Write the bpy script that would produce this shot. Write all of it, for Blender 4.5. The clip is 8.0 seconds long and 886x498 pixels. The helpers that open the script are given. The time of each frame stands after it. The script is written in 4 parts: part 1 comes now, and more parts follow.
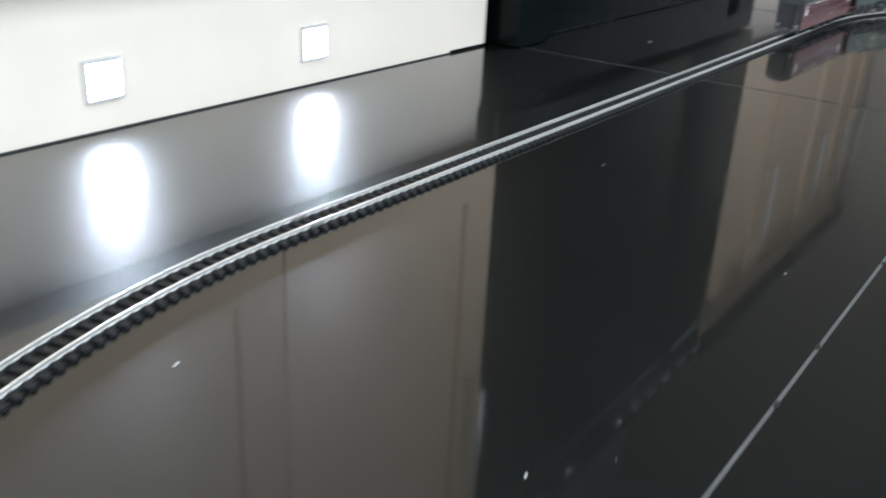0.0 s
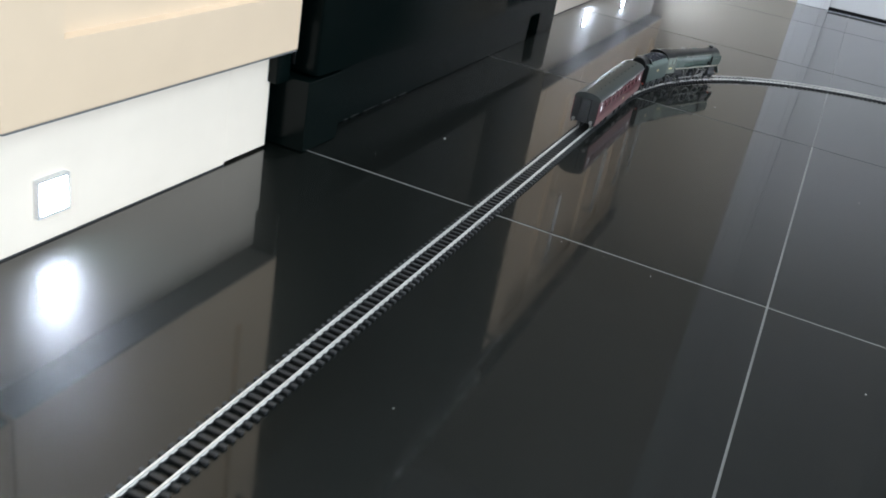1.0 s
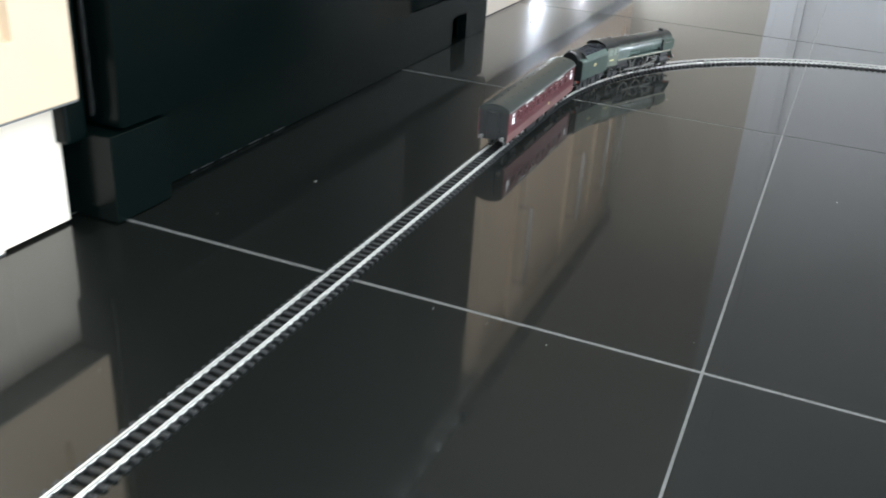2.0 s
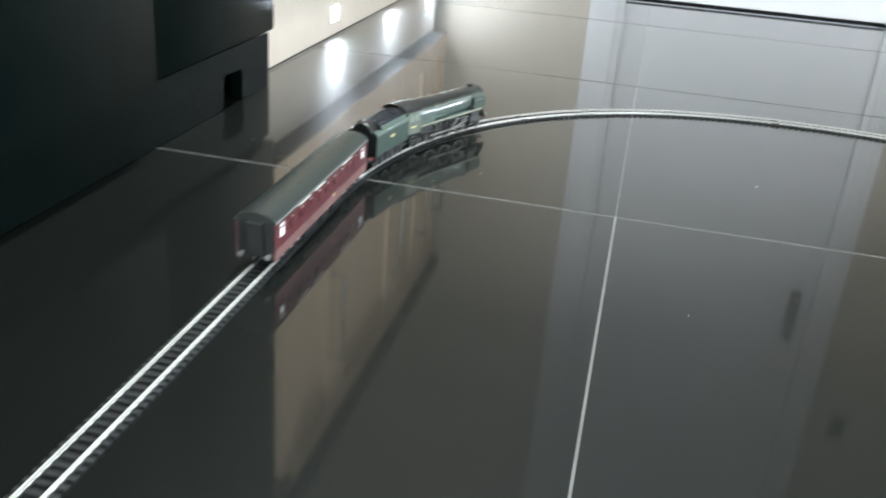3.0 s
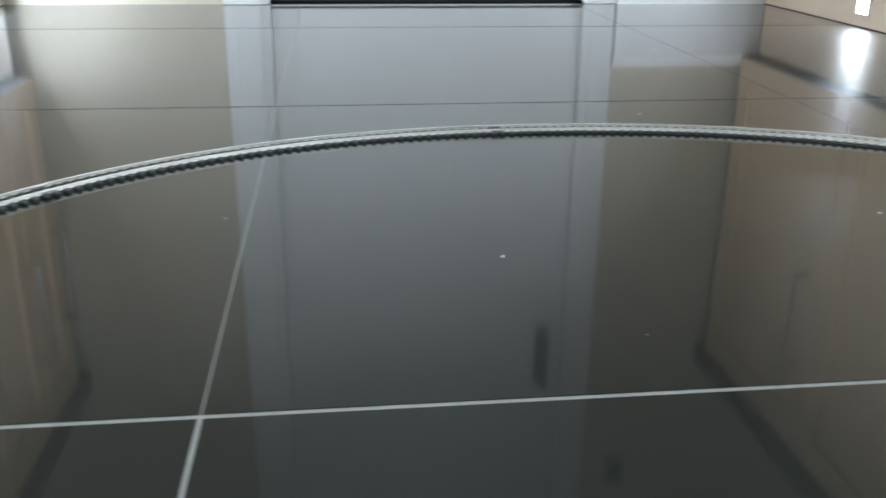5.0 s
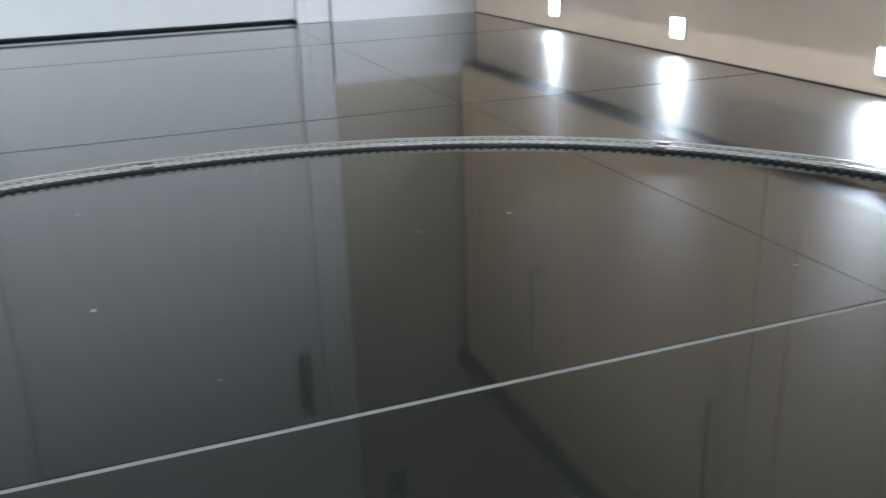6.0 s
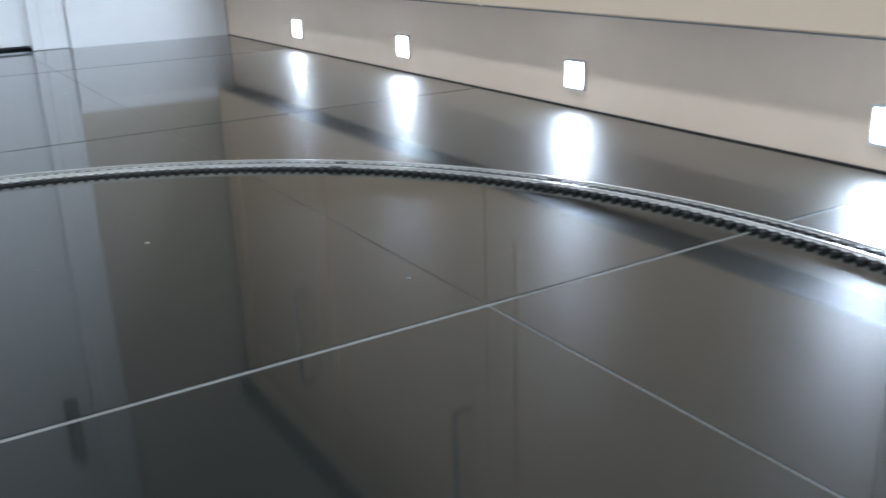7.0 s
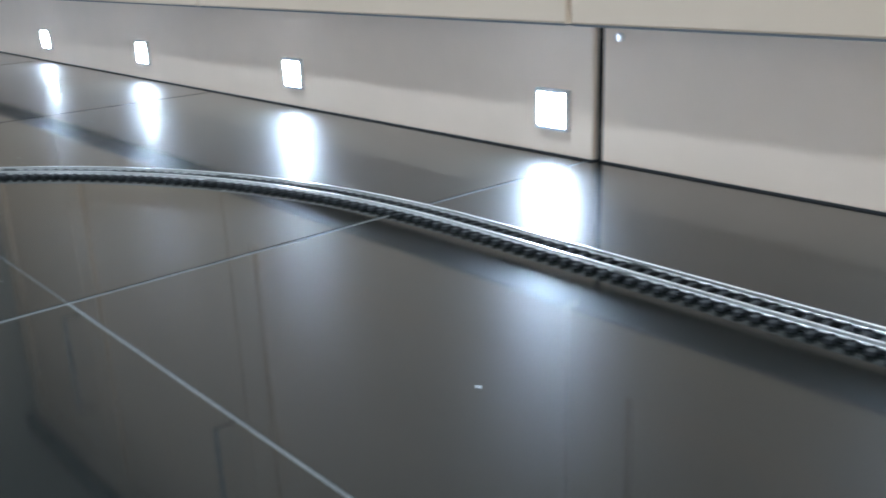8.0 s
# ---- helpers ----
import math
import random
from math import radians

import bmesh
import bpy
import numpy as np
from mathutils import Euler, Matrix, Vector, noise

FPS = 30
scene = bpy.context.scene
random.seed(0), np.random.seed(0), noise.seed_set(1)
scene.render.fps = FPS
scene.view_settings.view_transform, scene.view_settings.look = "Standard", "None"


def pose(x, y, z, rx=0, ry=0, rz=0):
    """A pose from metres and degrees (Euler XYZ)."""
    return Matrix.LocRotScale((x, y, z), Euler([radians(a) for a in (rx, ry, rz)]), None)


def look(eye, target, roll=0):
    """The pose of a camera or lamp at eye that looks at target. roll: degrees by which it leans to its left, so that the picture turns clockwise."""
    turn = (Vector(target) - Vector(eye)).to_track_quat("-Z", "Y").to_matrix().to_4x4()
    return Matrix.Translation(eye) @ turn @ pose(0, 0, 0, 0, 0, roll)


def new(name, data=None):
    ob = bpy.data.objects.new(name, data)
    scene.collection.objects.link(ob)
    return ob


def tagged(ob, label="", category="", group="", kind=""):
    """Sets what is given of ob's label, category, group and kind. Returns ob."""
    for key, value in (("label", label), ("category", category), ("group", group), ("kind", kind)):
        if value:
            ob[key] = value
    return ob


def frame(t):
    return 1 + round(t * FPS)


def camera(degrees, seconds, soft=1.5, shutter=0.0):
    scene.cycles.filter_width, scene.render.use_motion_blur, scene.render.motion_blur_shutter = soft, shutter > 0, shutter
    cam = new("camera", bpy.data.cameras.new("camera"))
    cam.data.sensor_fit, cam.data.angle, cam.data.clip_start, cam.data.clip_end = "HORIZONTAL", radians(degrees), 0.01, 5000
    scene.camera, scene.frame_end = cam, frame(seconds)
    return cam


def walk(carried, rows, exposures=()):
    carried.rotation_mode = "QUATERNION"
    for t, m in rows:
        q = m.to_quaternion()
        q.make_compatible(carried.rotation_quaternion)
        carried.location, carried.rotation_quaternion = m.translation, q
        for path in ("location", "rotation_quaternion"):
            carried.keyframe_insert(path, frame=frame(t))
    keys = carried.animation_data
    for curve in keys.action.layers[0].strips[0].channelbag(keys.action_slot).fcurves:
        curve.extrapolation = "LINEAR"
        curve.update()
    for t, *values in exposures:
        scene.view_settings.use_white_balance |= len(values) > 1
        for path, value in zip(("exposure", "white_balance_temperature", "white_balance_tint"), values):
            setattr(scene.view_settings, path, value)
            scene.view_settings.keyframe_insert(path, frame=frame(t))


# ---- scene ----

# camera and its way along the inside of the loop of track
cam = camera(51.65, 8.0, soft=1.7, shutter=0.4)
PATH = [
    (0, (0.0816, -1.7035, 0.2283), (-0.447, -0.952, -0.1664), 2.97),
    (0.5, (0.0024, -1.6122, 0.26), (-0.4041, -0.7835, -0.1247), 4.57),
    (1, (-0.0307, -1.5486, 0.4032), (-0.3355, -0.7035, -0.0361), 10.85),
    (1.2, (-0.0294, -1.4867, 0.3887), (-0.3388, -0.6462, -0.056), 10.87),
    (2.3, (0.0479, -1.1855, 0.3644), (-0.2894, -0.3507, -0.0707), 1.78),
    (2.5, (0.0372, -1.1186, 0.353), (-0.291, -0.281, -0.0837), 1.43),
    (3, (0.0006, -0.9919, 0.3805), (-0.1775, -0.0975, -0.0298), 4.57),
    (3.5, (0.003, -0.8141, 0.3691), (-0.1284, 0.0921, -0.0329), 3.02),
    (4, (0.0176, -0.6367, 0.353), (-0.1119, 0.2701, -0.0481), 1.89),
    (4.5, (0.0158, -0.4464, 0.2716), (0.0277, 0.4759, -0.1147), 2.97),
    (4.7, (0.0299, -0.3806, 0.2267), (0.0832, 0.5462, -0.1453), 2.12),
    (5.8, (0.1663, -0.3565, 0.2128), (0.451, 0.538, -0.1319), -1.71),
    (6.5, (0.2553, -0.3816, 0.2132), (0.672, 0.4638, -0.121), -1.94),
    (7, (0.3196, -0.4084, 0.2067), (0.8143, 0.3968, -0.1203), -1.90),
    (7.5, (0.3893, -0.4432, 0.1937), (0.9456, 0.3242, -0.125), -2.74),
    (8, (0.4478, -0.4915, 0.1803), (1.0697, 0.2245, -0.137), -2.29),
]
EXPOSURES = [(0, 0.3, 6150, 9), (1.2, 0.5, 6250, 9), (2.3, 1.25, 6450, 7), (3, 1.42, 6500, 5), (4, 1.15, 6350, 4), (4.7, 1.0, 6250, 3), (5.8, 0.7, 6250, 6), (8, 0.85, 5450, 3)]
walk(cam, [(t, look(eye, target, roll)) for t, eye, target, roll in PATH], EXPOSURES)

# plan of the kitchen, in metres
TILE_X, TILE_Y, JOINT = 0.600, 0.652, 0.0040
LEFT_A, LEFT_B, RIGHT = -0.585, -0.610, 1.040      # faces of the plinths
FAR, NEAR, CEIL = 1.690, -2.90, 2.40
TRACK_X, TRACK_R = 0.2647, 0.578                   # the oval of track
BEND_FAR, BEND_NEAR, BEND_DEPTH, BEND_POWER = -0.0794, -1.30, 0.595, 2.16
RAIL_TOP = 0.0055
PLINTH_H = 0.112

# ---- world and lamps
world = bpy.data.worlds.new("world")
scene.world = world
world.use_nodes = True
world.node_tree.nodes["Background"].inputs[0].default_value = (0.8, 0.88, 1.0, 1)
world.node_tree.nodes["Background"].inputs[1].default_value = 0.4


def area_lamp(name, x, y, z, size, power, colour, target=None):
    data = bpy.data.lights.new(name, "AREA")
    data.shape, data.size, data.energy, data.color = "DISK", size, power, colour
    data.spread = radians(85)
    ob = new(name, data)
    ob.matrix_world = look((x, y, z), target or (x, y, 0))
    return ob


DOWNLIGHTS = [(x, y) for y in (-2.3, -1.4, -0.5, 0.45) for x in (-0.25, 0.75)]
for lx, ly in DOWNLIGHTS:
    area_lamp("downlight_lamp", lx, ly, CEIL - 0.012, 0.16, (11.0 if lx < 0 else 4.5) if ly > 0.3 else 1.2, (0.92, 0.97, 1.0))

# added fill light in an unseen opening beyond the end of the long worktop
WIN_Y0, WIN_Y1, WIN_Z0, WIN_Z1 = -2.45, -0.74, 0.0, 2.05
data = bpy.data.lights.new("window_daylight", "AREA")
data.shape, data.size, data.size_y, data.energy, data.color = "RECTANGLE", WIN_Y1 - WIN_Y0 - 0.1, WIN_Z1 - WIN_Z0 - 0.1, 34.0, (0.84, 0.95, 1.0)
data.spread = radians(125)
new("window_daylight", data).matrix_world = look((1.735, (WIN_Y0 + WIN_Y1) / 2, (WIN_Z0 + WIN_Z1) / 2), (0, (WIN_Y0 + WIN_Y1) / 2, (WIN_Z0 + WIN_Z1) / 2 - 1.0))


# ---- materials
def material(name, colour, rough=0.5, metal=0.0, grain=0.0, scale=60.0, bump=0.0, spread=0.0, coat=0.0, coat_rough=0.05,
             emit=None, stretch=(1, 1, 1), rough_var=0.0, ior=1.5, level=0.5, coat_ior=1.5):
    m = bpy.data.materials.new(name)
    m.use_nodes = True
    nt = m.node_tree
    p = nt.nodes["Principled BSDF"]
    p.inputs["Base Color"].default_value = (*colour, 1)
    p.inputs["Roughness"].default_value = rough
    p.inputs["Metallic"].default_value = metal
    p.inputs["IOR"].default_value = ior
    p.inputs["Specular IOR Level"].default_value = level
    p.inputs["Coat Weight"].default_value = coat
    p.inputs["Coat Roughness"].default_value = coat_rough
    p.inputs["Coat IOR"].default_value = coat_ior
    if emit:
        p.inputs["Emission Color"].default_value = (*emit[:3], 1)
        p.inputs["Emission Strength"].default_value = emit[3]
    if grain or bump or spread or rough_var:
        co = nt.nodes.new("ShaderNodeTexCoord")
        mp = nt.nodes.new("ShaderNodeMapping")
        mp.inputs["Scale"].default_value = stretch
        nt.links.new(co.outputs["Object"], mp.inputs["Vector"])
        fine = nt.nodes.new("ShaderNodeTexNoise")
        fine.inputs["Scale"].default_value = scale
        fine.inputs["Detail"].default_value = 6
        big = nt.nodes.new("ShaderNodeTexNoise")
        big.inputs["Scale"].default_value = scale / 12
        big.inputs["Detail"].default_value = 3
        for n in (fine, big):
            nt.links.new(mp.outputs[0], n.inputs["Vector"])
        add = nt.nodes.new("ShaderNodeMath")
        add.operation = "ADD"
        nt.links.new(fine.outputs[0], add.inputs[0])
        nt.links.new(big.outputs[0], add.inputs[1])
        if grain or spread:
            hsv = nt.nodes.new("ShaderNodeHueSaturation")
            hsv.inputs["Color"].default_value = (*colour, 1)
            rng = nt.nodes.new("ShaderNodeMapRange")
            rng.inputs["From Min"].default_value, rng.inputs["From Max"].default_value = 0.6, 1.4
            rng.inputs["To Min"].default_value, rng.inputs["To Max"].default_value = 1 - grain, 1 + grain
            nt.links.new(add.outputs[0], rng.inputs["Value"])
            if spread:
                info = nt.nodes.new("ShaderNodeObjectInfo")
                rr = nt.nodes.new("ShaderNodeMapRange")
                rr.inputs["To Min"].default_value, rr.inputs["To Max"].default_value = 1 - spread, 1 + spread
                nt.links.new(info.outputs["Random"], rr.inputs["Value"])
                mul = nt.nodes.new("ShaderNodeMath")
                mul.operation = "MULTIPLY"
                nt.links.new(rng.outputs[0], mul.inputs[0])
                nt.links.new(rr.outputs[0], mul.inputs[1])
                nt.links.new(mul.outputs[0], hsv.inputs["Value"])
            else:
                nt.links.new(rng.outputs[0], hsv.inputs["Value"])
            nt.links.new(hsv.outputs[0], p.inputs["Base Color"])
        if rough_var:
            r2 = nt.nodes.new("ShaderNodeMapRange")
            r2.inputs["From Min"].default_value, r2.inputs["From Max"].default_value = 0.6, 1.4
            r2.inputs["To Min"].default_value, r2.inputs["To Max"].default_value = max(0.01, rough - rough_var), rough + rough_var
            nt.links.new(add.outputs[0], r2.inputs["Value"])
            nt.links.new(r2.outputs[0], p.inputs["Roughness"])
        if bump:
            b = nt.nodes.new("ShaderNodeBump")
            b.inputs["Strength"].default_value = bump
            b.inputs["Distance"].default_value = 0.001
            nt.links.new(fine.outputs[0], b.inputs["Height"])
            nt.links.new(b.outputs[0], p.inputs["Normal"])
    return m


M_TILE = material("polished_tile", (0.0022, 0.0032, 0.0027), 0.46, grain=0.1, scale=9, spread=0.12, coat=1.0, coat_rough=0.03, rough_var=0.02, level=0.12, coat_ior=1.54)


def smudged(m, low, high):
    """Wiped and dusty patches change the gloss of the polish."""
    nt = m.node_tree
    p = nt.nodes["Principled BSDF"]
    co = nt.nodes.new("ShaderNodeTexCoord")
    turn = nt.nodes.new("ShaderNodeMapping")
    turn.inputs["Rotation"].default_value = (0, 0, 0.6)
    turn.inputs["Scale"].default_value = (1.0, 3.2, 1.0)
    nt.links.new(co.outputs["Object"], turn.inputs["Vector"])
    wipe = nt.nodes.new("ShaderNodeTexNoise")
    wipe.inputs["Scale"].default_value = 4.5
    wipe.inputs["Detail"].default_value = 7
    wipe.inputs["Roughness"].default_value = 0.62
    wipe.inputs["Distortion"].default_value = 0.8
    nt.links.new(turn.outputs[0], wipe.inputs["Vector"])
    span = nt.nodes.new("ShaderNodeMapRange")
    span.inputs["From Min"].default_value, span.inputs["From Max"].default_value = 0.35, 0.72
    span.inputs["To Min"].default_value, span.inputs["To Max"].default_value = low, high
    nt.links.new(wipe.outputs[0], span.inputs["Value"])
    nt.links.new(span.outputs[0], p.inputs["Coat Roughness"])
    return m


smudged(M_TILE, 0.036, 0.09)
M_GROUT = material("grout", (0.14, 0.14, 0.138), 0.32, grain=0.3, scale=200, bump=0.3)
M_CREAM = material("cream_cabinet", (0.66, 0.51, 0.37), 0.42, grain=0.05, scale=14)
M_PLINTH = material("cream_plinth", (0.84, 0.665, 0.525), 0.35, grain=0.05, scale=18, rough_var=0.05)
M_PLINTH_PALE = material("pale_plinth", (0.86, 0.755, 0.655), 0.35, grain=0.04, scale=18, rough_var=0.05)
M_CARCASS = material("grey_carcass_board", (0.13, 0.13, 0.135), 0.6, grain=0.08, scale=40)
M_SEAL = material("plinth_seal", (0.03, 0.03, 0.032), 0.6)
M_STEEL = material("brushed_steel", (0.55, 0.55, 0.56), 0.28, metal=1.0, grain=0.1, scale=80, stretch=(1, 8, 1))
M_RIM = material("satin_rim", (0.74, 0.74, 0.75), 0.38, metal=0.45, grain=0.06, scale=120)
M_LED = material("led_lens", (0.9, 0.9, 0.95), 0.3, emit=(0.78, 0.87, 1.0, 380.0))
M_CHROME = material("chrome", (0.72, 0.72, 0.73), 0.09, metal=1.0, grain=0.05, scale=120)
M_DOOR = material("white_gloss_paint", (0.80, 0.80, 0.82), 0.16, grain=0.03, scale=20, bump=0.02)
M_WHITE = material("white_paint", (0.80, 0.80, 0.82), 0.35, grain=0.03, scale=20)
M_WALL = material("wall_paint", (0.64, 0.64, 0.64), 0.8, grain=0.03, scale=40, bump=0.1)
M_BEIGE = material("beige_wall_paint", (0.57, 0.515, 0.44), 0.7, grain=0.03, scale=40, bump=0.1)
M_CEIL = material("ceiling_paint", (0.80, 0.80, 0.79), 0.9, grain=0.02, scale=40)
M_LAMP = material("lamp_lens", (0.9, 0.9, 0.9), 0.3, emit=(1.0, 0.95, 0.88, 14.0))
M_BLACK = material("black_enamel", (0.0016, 0.0038, 0.0036), 0.24, grain=0.1, scale=30, level=0.13)
M_GLASS_BLACK = material("black_oven_glass", (0.0025, 0.003, 0.003), 0.10, level=0.16)
M_DARK = material("dark_gap", (0.008, 0.008, 0.008), 0.8)
M_WORKTOP = material("dark_worktop", (0.03, 0.03, 0.032), 0.25, grain=0.5, scale=300)
M_RAIL = material("nickel_rail", (0.72, 0.71, 0.69), 0.38, metal=0.65, grain=0.08, scale=200, rough_var=0.03)
M_SLEEPER = material("black_sleeper", (0.020, 0.021, 0.023), 0.45, grain=0.3, scale=300, spread=0.2)
M_GREEN = material("loco_green", (0.056, 0.088, 0.078), 0.30, grain=0.2, scale=160, coat=1.0, coat_rough=0.14)
M_LOCOBLACK = material("loco_black", (0.007, 0.008, 0.0085), 0.42, grain=0.3, scale=220, rough_var=0.1)
M_RUST = material("weathered_metal", (0.25, 0.248, 0.24), 0.42, metal=0.5, grain=0.3, scale=300)
M_EDGE = material("pale_edge", (0.29, 0.27, 0.225), 0.5, grain=0.3, scale=300)
M_SMOKE = material("smokebox_grey", (0.060, 0.078, 0.074), 0.4, grain=0.3, scale=200, coat=0.6, coat_rough=0.2)
M_CABSIDE = material("cab_green", (0.150, 0.175, 0.145), 0.35, grain=0.15, scale=160, coat=0.8, coat_rough=0.15)


def shade_top(m, z0, z1, colour):
    """Shade is painted along the top of the boiler, with an uneven lower edge."""
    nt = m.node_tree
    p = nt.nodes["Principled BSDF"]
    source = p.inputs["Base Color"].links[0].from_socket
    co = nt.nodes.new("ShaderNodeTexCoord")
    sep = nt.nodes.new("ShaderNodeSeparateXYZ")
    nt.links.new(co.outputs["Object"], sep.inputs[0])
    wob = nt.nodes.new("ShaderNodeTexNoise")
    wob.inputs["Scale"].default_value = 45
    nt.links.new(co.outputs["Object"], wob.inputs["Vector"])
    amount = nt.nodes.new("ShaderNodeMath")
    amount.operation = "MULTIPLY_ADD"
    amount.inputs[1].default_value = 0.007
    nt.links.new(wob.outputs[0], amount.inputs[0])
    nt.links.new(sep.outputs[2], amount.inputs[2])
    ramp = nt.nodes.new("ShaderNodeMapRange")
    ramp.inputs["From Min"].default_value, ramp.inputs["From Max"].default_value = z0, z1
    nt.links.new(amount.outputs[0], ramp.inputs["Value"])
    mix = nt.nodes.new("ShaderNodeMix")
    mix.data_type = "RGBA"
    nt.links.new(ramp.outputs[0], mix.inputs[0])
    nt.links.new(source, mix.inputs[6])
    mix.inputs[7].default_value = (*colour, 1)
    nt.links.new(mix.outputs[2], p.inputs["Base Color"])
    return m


# boiler and smokebox colours hold the dark their glossy tops reflect
M_BOILER = shade_top(material("boiler_green", (0.098, 0.132, 0.122), 0.30, grain=0.25, scale=160, coat=1.0, coat_rough=0.14), 0.0450, 0.0500, (0.010, 0.011, 0.011))
shade_top(M_SMOKE, 0.0450, 0.0500, (0.012, 0.013, 0.013))
M_COAL = material("coal", (0.018, 0.020, 0.028), 0.28, grain=0.5, scale=500, bump=0.6)
M_RED = material("buffer_red", (0.42, 0.06, 0.035), 0.4)
M_MAROON = material("coach_maroon", (0.108, 0.026, 0.032), 0.34, grain=0.2, scale=120, coat=0.4, coat_rough=0.1)
M_ROOF = material("coach_roof_grey", (0.013, 0.018, 0.0165), 0.40, grain=0.2, scale=80)
M_PANE = material("coach_pane", (0.090, 0.024, 0.030), 0.2, grain=0.3, scale=150)
# pale colour stands in for light coming through the cab windows
M_CABPANE = material("cab_pane", (0.26, 0.30, 0.27), 0.15)
# paler maroon: the sheen of the coach's lower side, put into the colour
M_LOWER_SHEEN = material("maroon_sheen", (0.175, 0.088, 0.086), 0.5, grain=0.3, scale=150)
M_ROOF_SHEEN = material("pale_roof_sheen", (0.14, 0.155, 0.15), 0.4, grain=0.2, scale=150)
M_GEAR = material("dull_gear_grey", (0.048, 0.049, 0.053), 0.45, metal=0.2, grain=0.35, scale=300)
# end panes glow slightly by themselves; no lamp stands inside the coach
M_LIT = material("lit_pane", (0.85, 0.86, 0.88), 0.3, emit=(0.95, 0.97, 1.0, 0.35))
M_BOARD = material("white_board", (0.80, 0.78, 0.74), 0.5)
M_GOLD = material("yellow_transfer", (0.62, 0.55, 0.30), 0.5)
M_CREST = material("red_transfer", (0.55, 0.10, 0.04), 0.5)


# ---- mesh helpers
def box(bm, x0, x1, y0, y1, z0, z1, bevel=0.0):
    made = bmesh.ops.create_cube(bm, size=1.0)
    vs = made["verts"]
    bmesh.ops.scale(bm, vec=(x1 - x0, y1 - y0, z1 - z0), verts=vs)
    bmesh.ops.translate(bm, vec=((x0 + x1) / 2, (y0 + y1) / 2, (z0 + z1) / 2), verts=vs)
    if bevel:
        es = list({e for v in vs for e in v.link_edges})
        bmesh.ops.bevel(bm, geom=es, offset=bevel, segments=2, affect="EDGES", profile=0.5)
    return bm


def rod(bm, a, b, r, r2=None, seg=12, caps=True):
    a, b = Vector(a), Vector(b)
    d = b - a
    q = d.to_track_quat("Z", "Y").to_matrix().to_4x4()
    m = Matrix.Translation((a + b) / 2) @ q
    bmesh.ops.create_cone(bm, cap_ends=caps, segments=seg, radius1=r, radius2=r if r2 is None else r2, depth=d.length, matrix=m)
    return bm


def prism(bm, profile, x0, x1, axis="x"):
    """A closed profile of (across, up) swept along an axis."""
    def at(s, p):
        return (s, p[0], p[1]) if axis == "x" else (p[0], s, p[1])
    a = [bm.verts.new(at(x0, p)) for p in profile]
    b = [bm.verts.new(at(x1, p)) for p in profile]
    n = len(profile)
    for i in range(n):
        j = (i + 1) % n
        bm.faces.new((a[i], a[j], b[j], b[i]))
    bm.faces.new(a[::-1])
    bm.faces.new(b)
    bmesh.ops.recalc_face_normals(bm, faces=bm.faces)
    return bm


def mesh_of(name, bm, mat, smooth=False, angle=40):
    me = bpy.data.meshes.new(name)
    bm.to_mesh(me)
    bm.free()
    me.materials.append(mat)
    if smooth:
        me.shade_smooth()
        me.set_sharp_from_angle(angle=radians(angle))
    return me


def thing(name, label, category, group="", kind="", at=None):
    ob = new(name)
    ob.empty_display_size = 0.05
    if at is not None:
        ob.matrix_world = at
    return tagged(ob, label, category, group, kind)


def part(name, bm, mat, parent, label="", smooth=False, angle=40):
    ob = new(name, mesh_of(name, bm, mat, smooth, angle))
    ob.parent = parent
    return tagged(ob, label)


def share(name, me, parent, m=None):
    ob = new(name, me)
    ob.parent = parent
    if m is not None:
        ob.matrix_basis = m
    return ob


def single(name, bm, mat, label, category, kind="", group="", smooth=False):
    return tagged(new(name, mesh_of(name, bm, mat, smooth)), label, category, group, kind)


B = bmesh.new

# ---- structure: screed under the tiles, walls, ceiling
floor = single("floor", box(B(), -1.30, 1.75, NEAR - 0.1, 1.98, -0.06, -0.0006), M_GROUT,
               "pale grey grout bed under polished dark floor tiles", "floor", "structure")
single("ceiling", box(B(), -1.35, 1.80, NEAR - 0.1, 2.0, CEIL, CEIL + 0.12), M_CEIL, "plain white painted kitchen ceiling", "ceiling", "structure")
single("wall_west", box(B(), -1.35, -1.22, NEAR - 0.1, 2.0, -0.06, CEIL), M_WALL, "pale painted kitchen wall behind the units", "wall", "structure")
bm = B()
box(bm, 1.68, 1.80, NEAR - 0.1, WIN_Y0, -0.06, CEIL)
box(bm, 1.68, 1.80, WIN_Y1, 2.0, -0.06, CEIL)
box(bm, 1.68, 1.80, WIN_Y0, WIN_Y1, -0.06, WIN_Z0)
box(bm, 1.68, 1.80, WIN_Y0, WIN_Y1, WIN_Z1, CEIL)
single("wall_east", bm, M_WALL, "pale painted kitchen wall with an opening for the added light", "wall", "structure")
single("wall_south", box(B(), -1.22, 1.68, NEAR - 0.1, NEAR, -0.06, CEIL), M_WALL, "plain pale painted end wall", "wall", "structure")

DOOR_X0, DOOR_X1 = -0.065, 0.620
bm = B()
box(bm, -1.22, DOOR_X0 - 0.03, FAR, FAR + 0.12, -0.06, CEIL)
box(bm, DOOR_X1 + 0.03, 1.68, FAR, FAR + 0.12, -0.06, CEIL)
box(bm, DOOR_X0 - 0.03, DOOR_X1 + 0.03, FAR, FAR + 0.12, 2.06, CEIL)
single("wall_north", bm, M_BEIGE, "beige painted end wall with a white doorway", "wall", "structure")

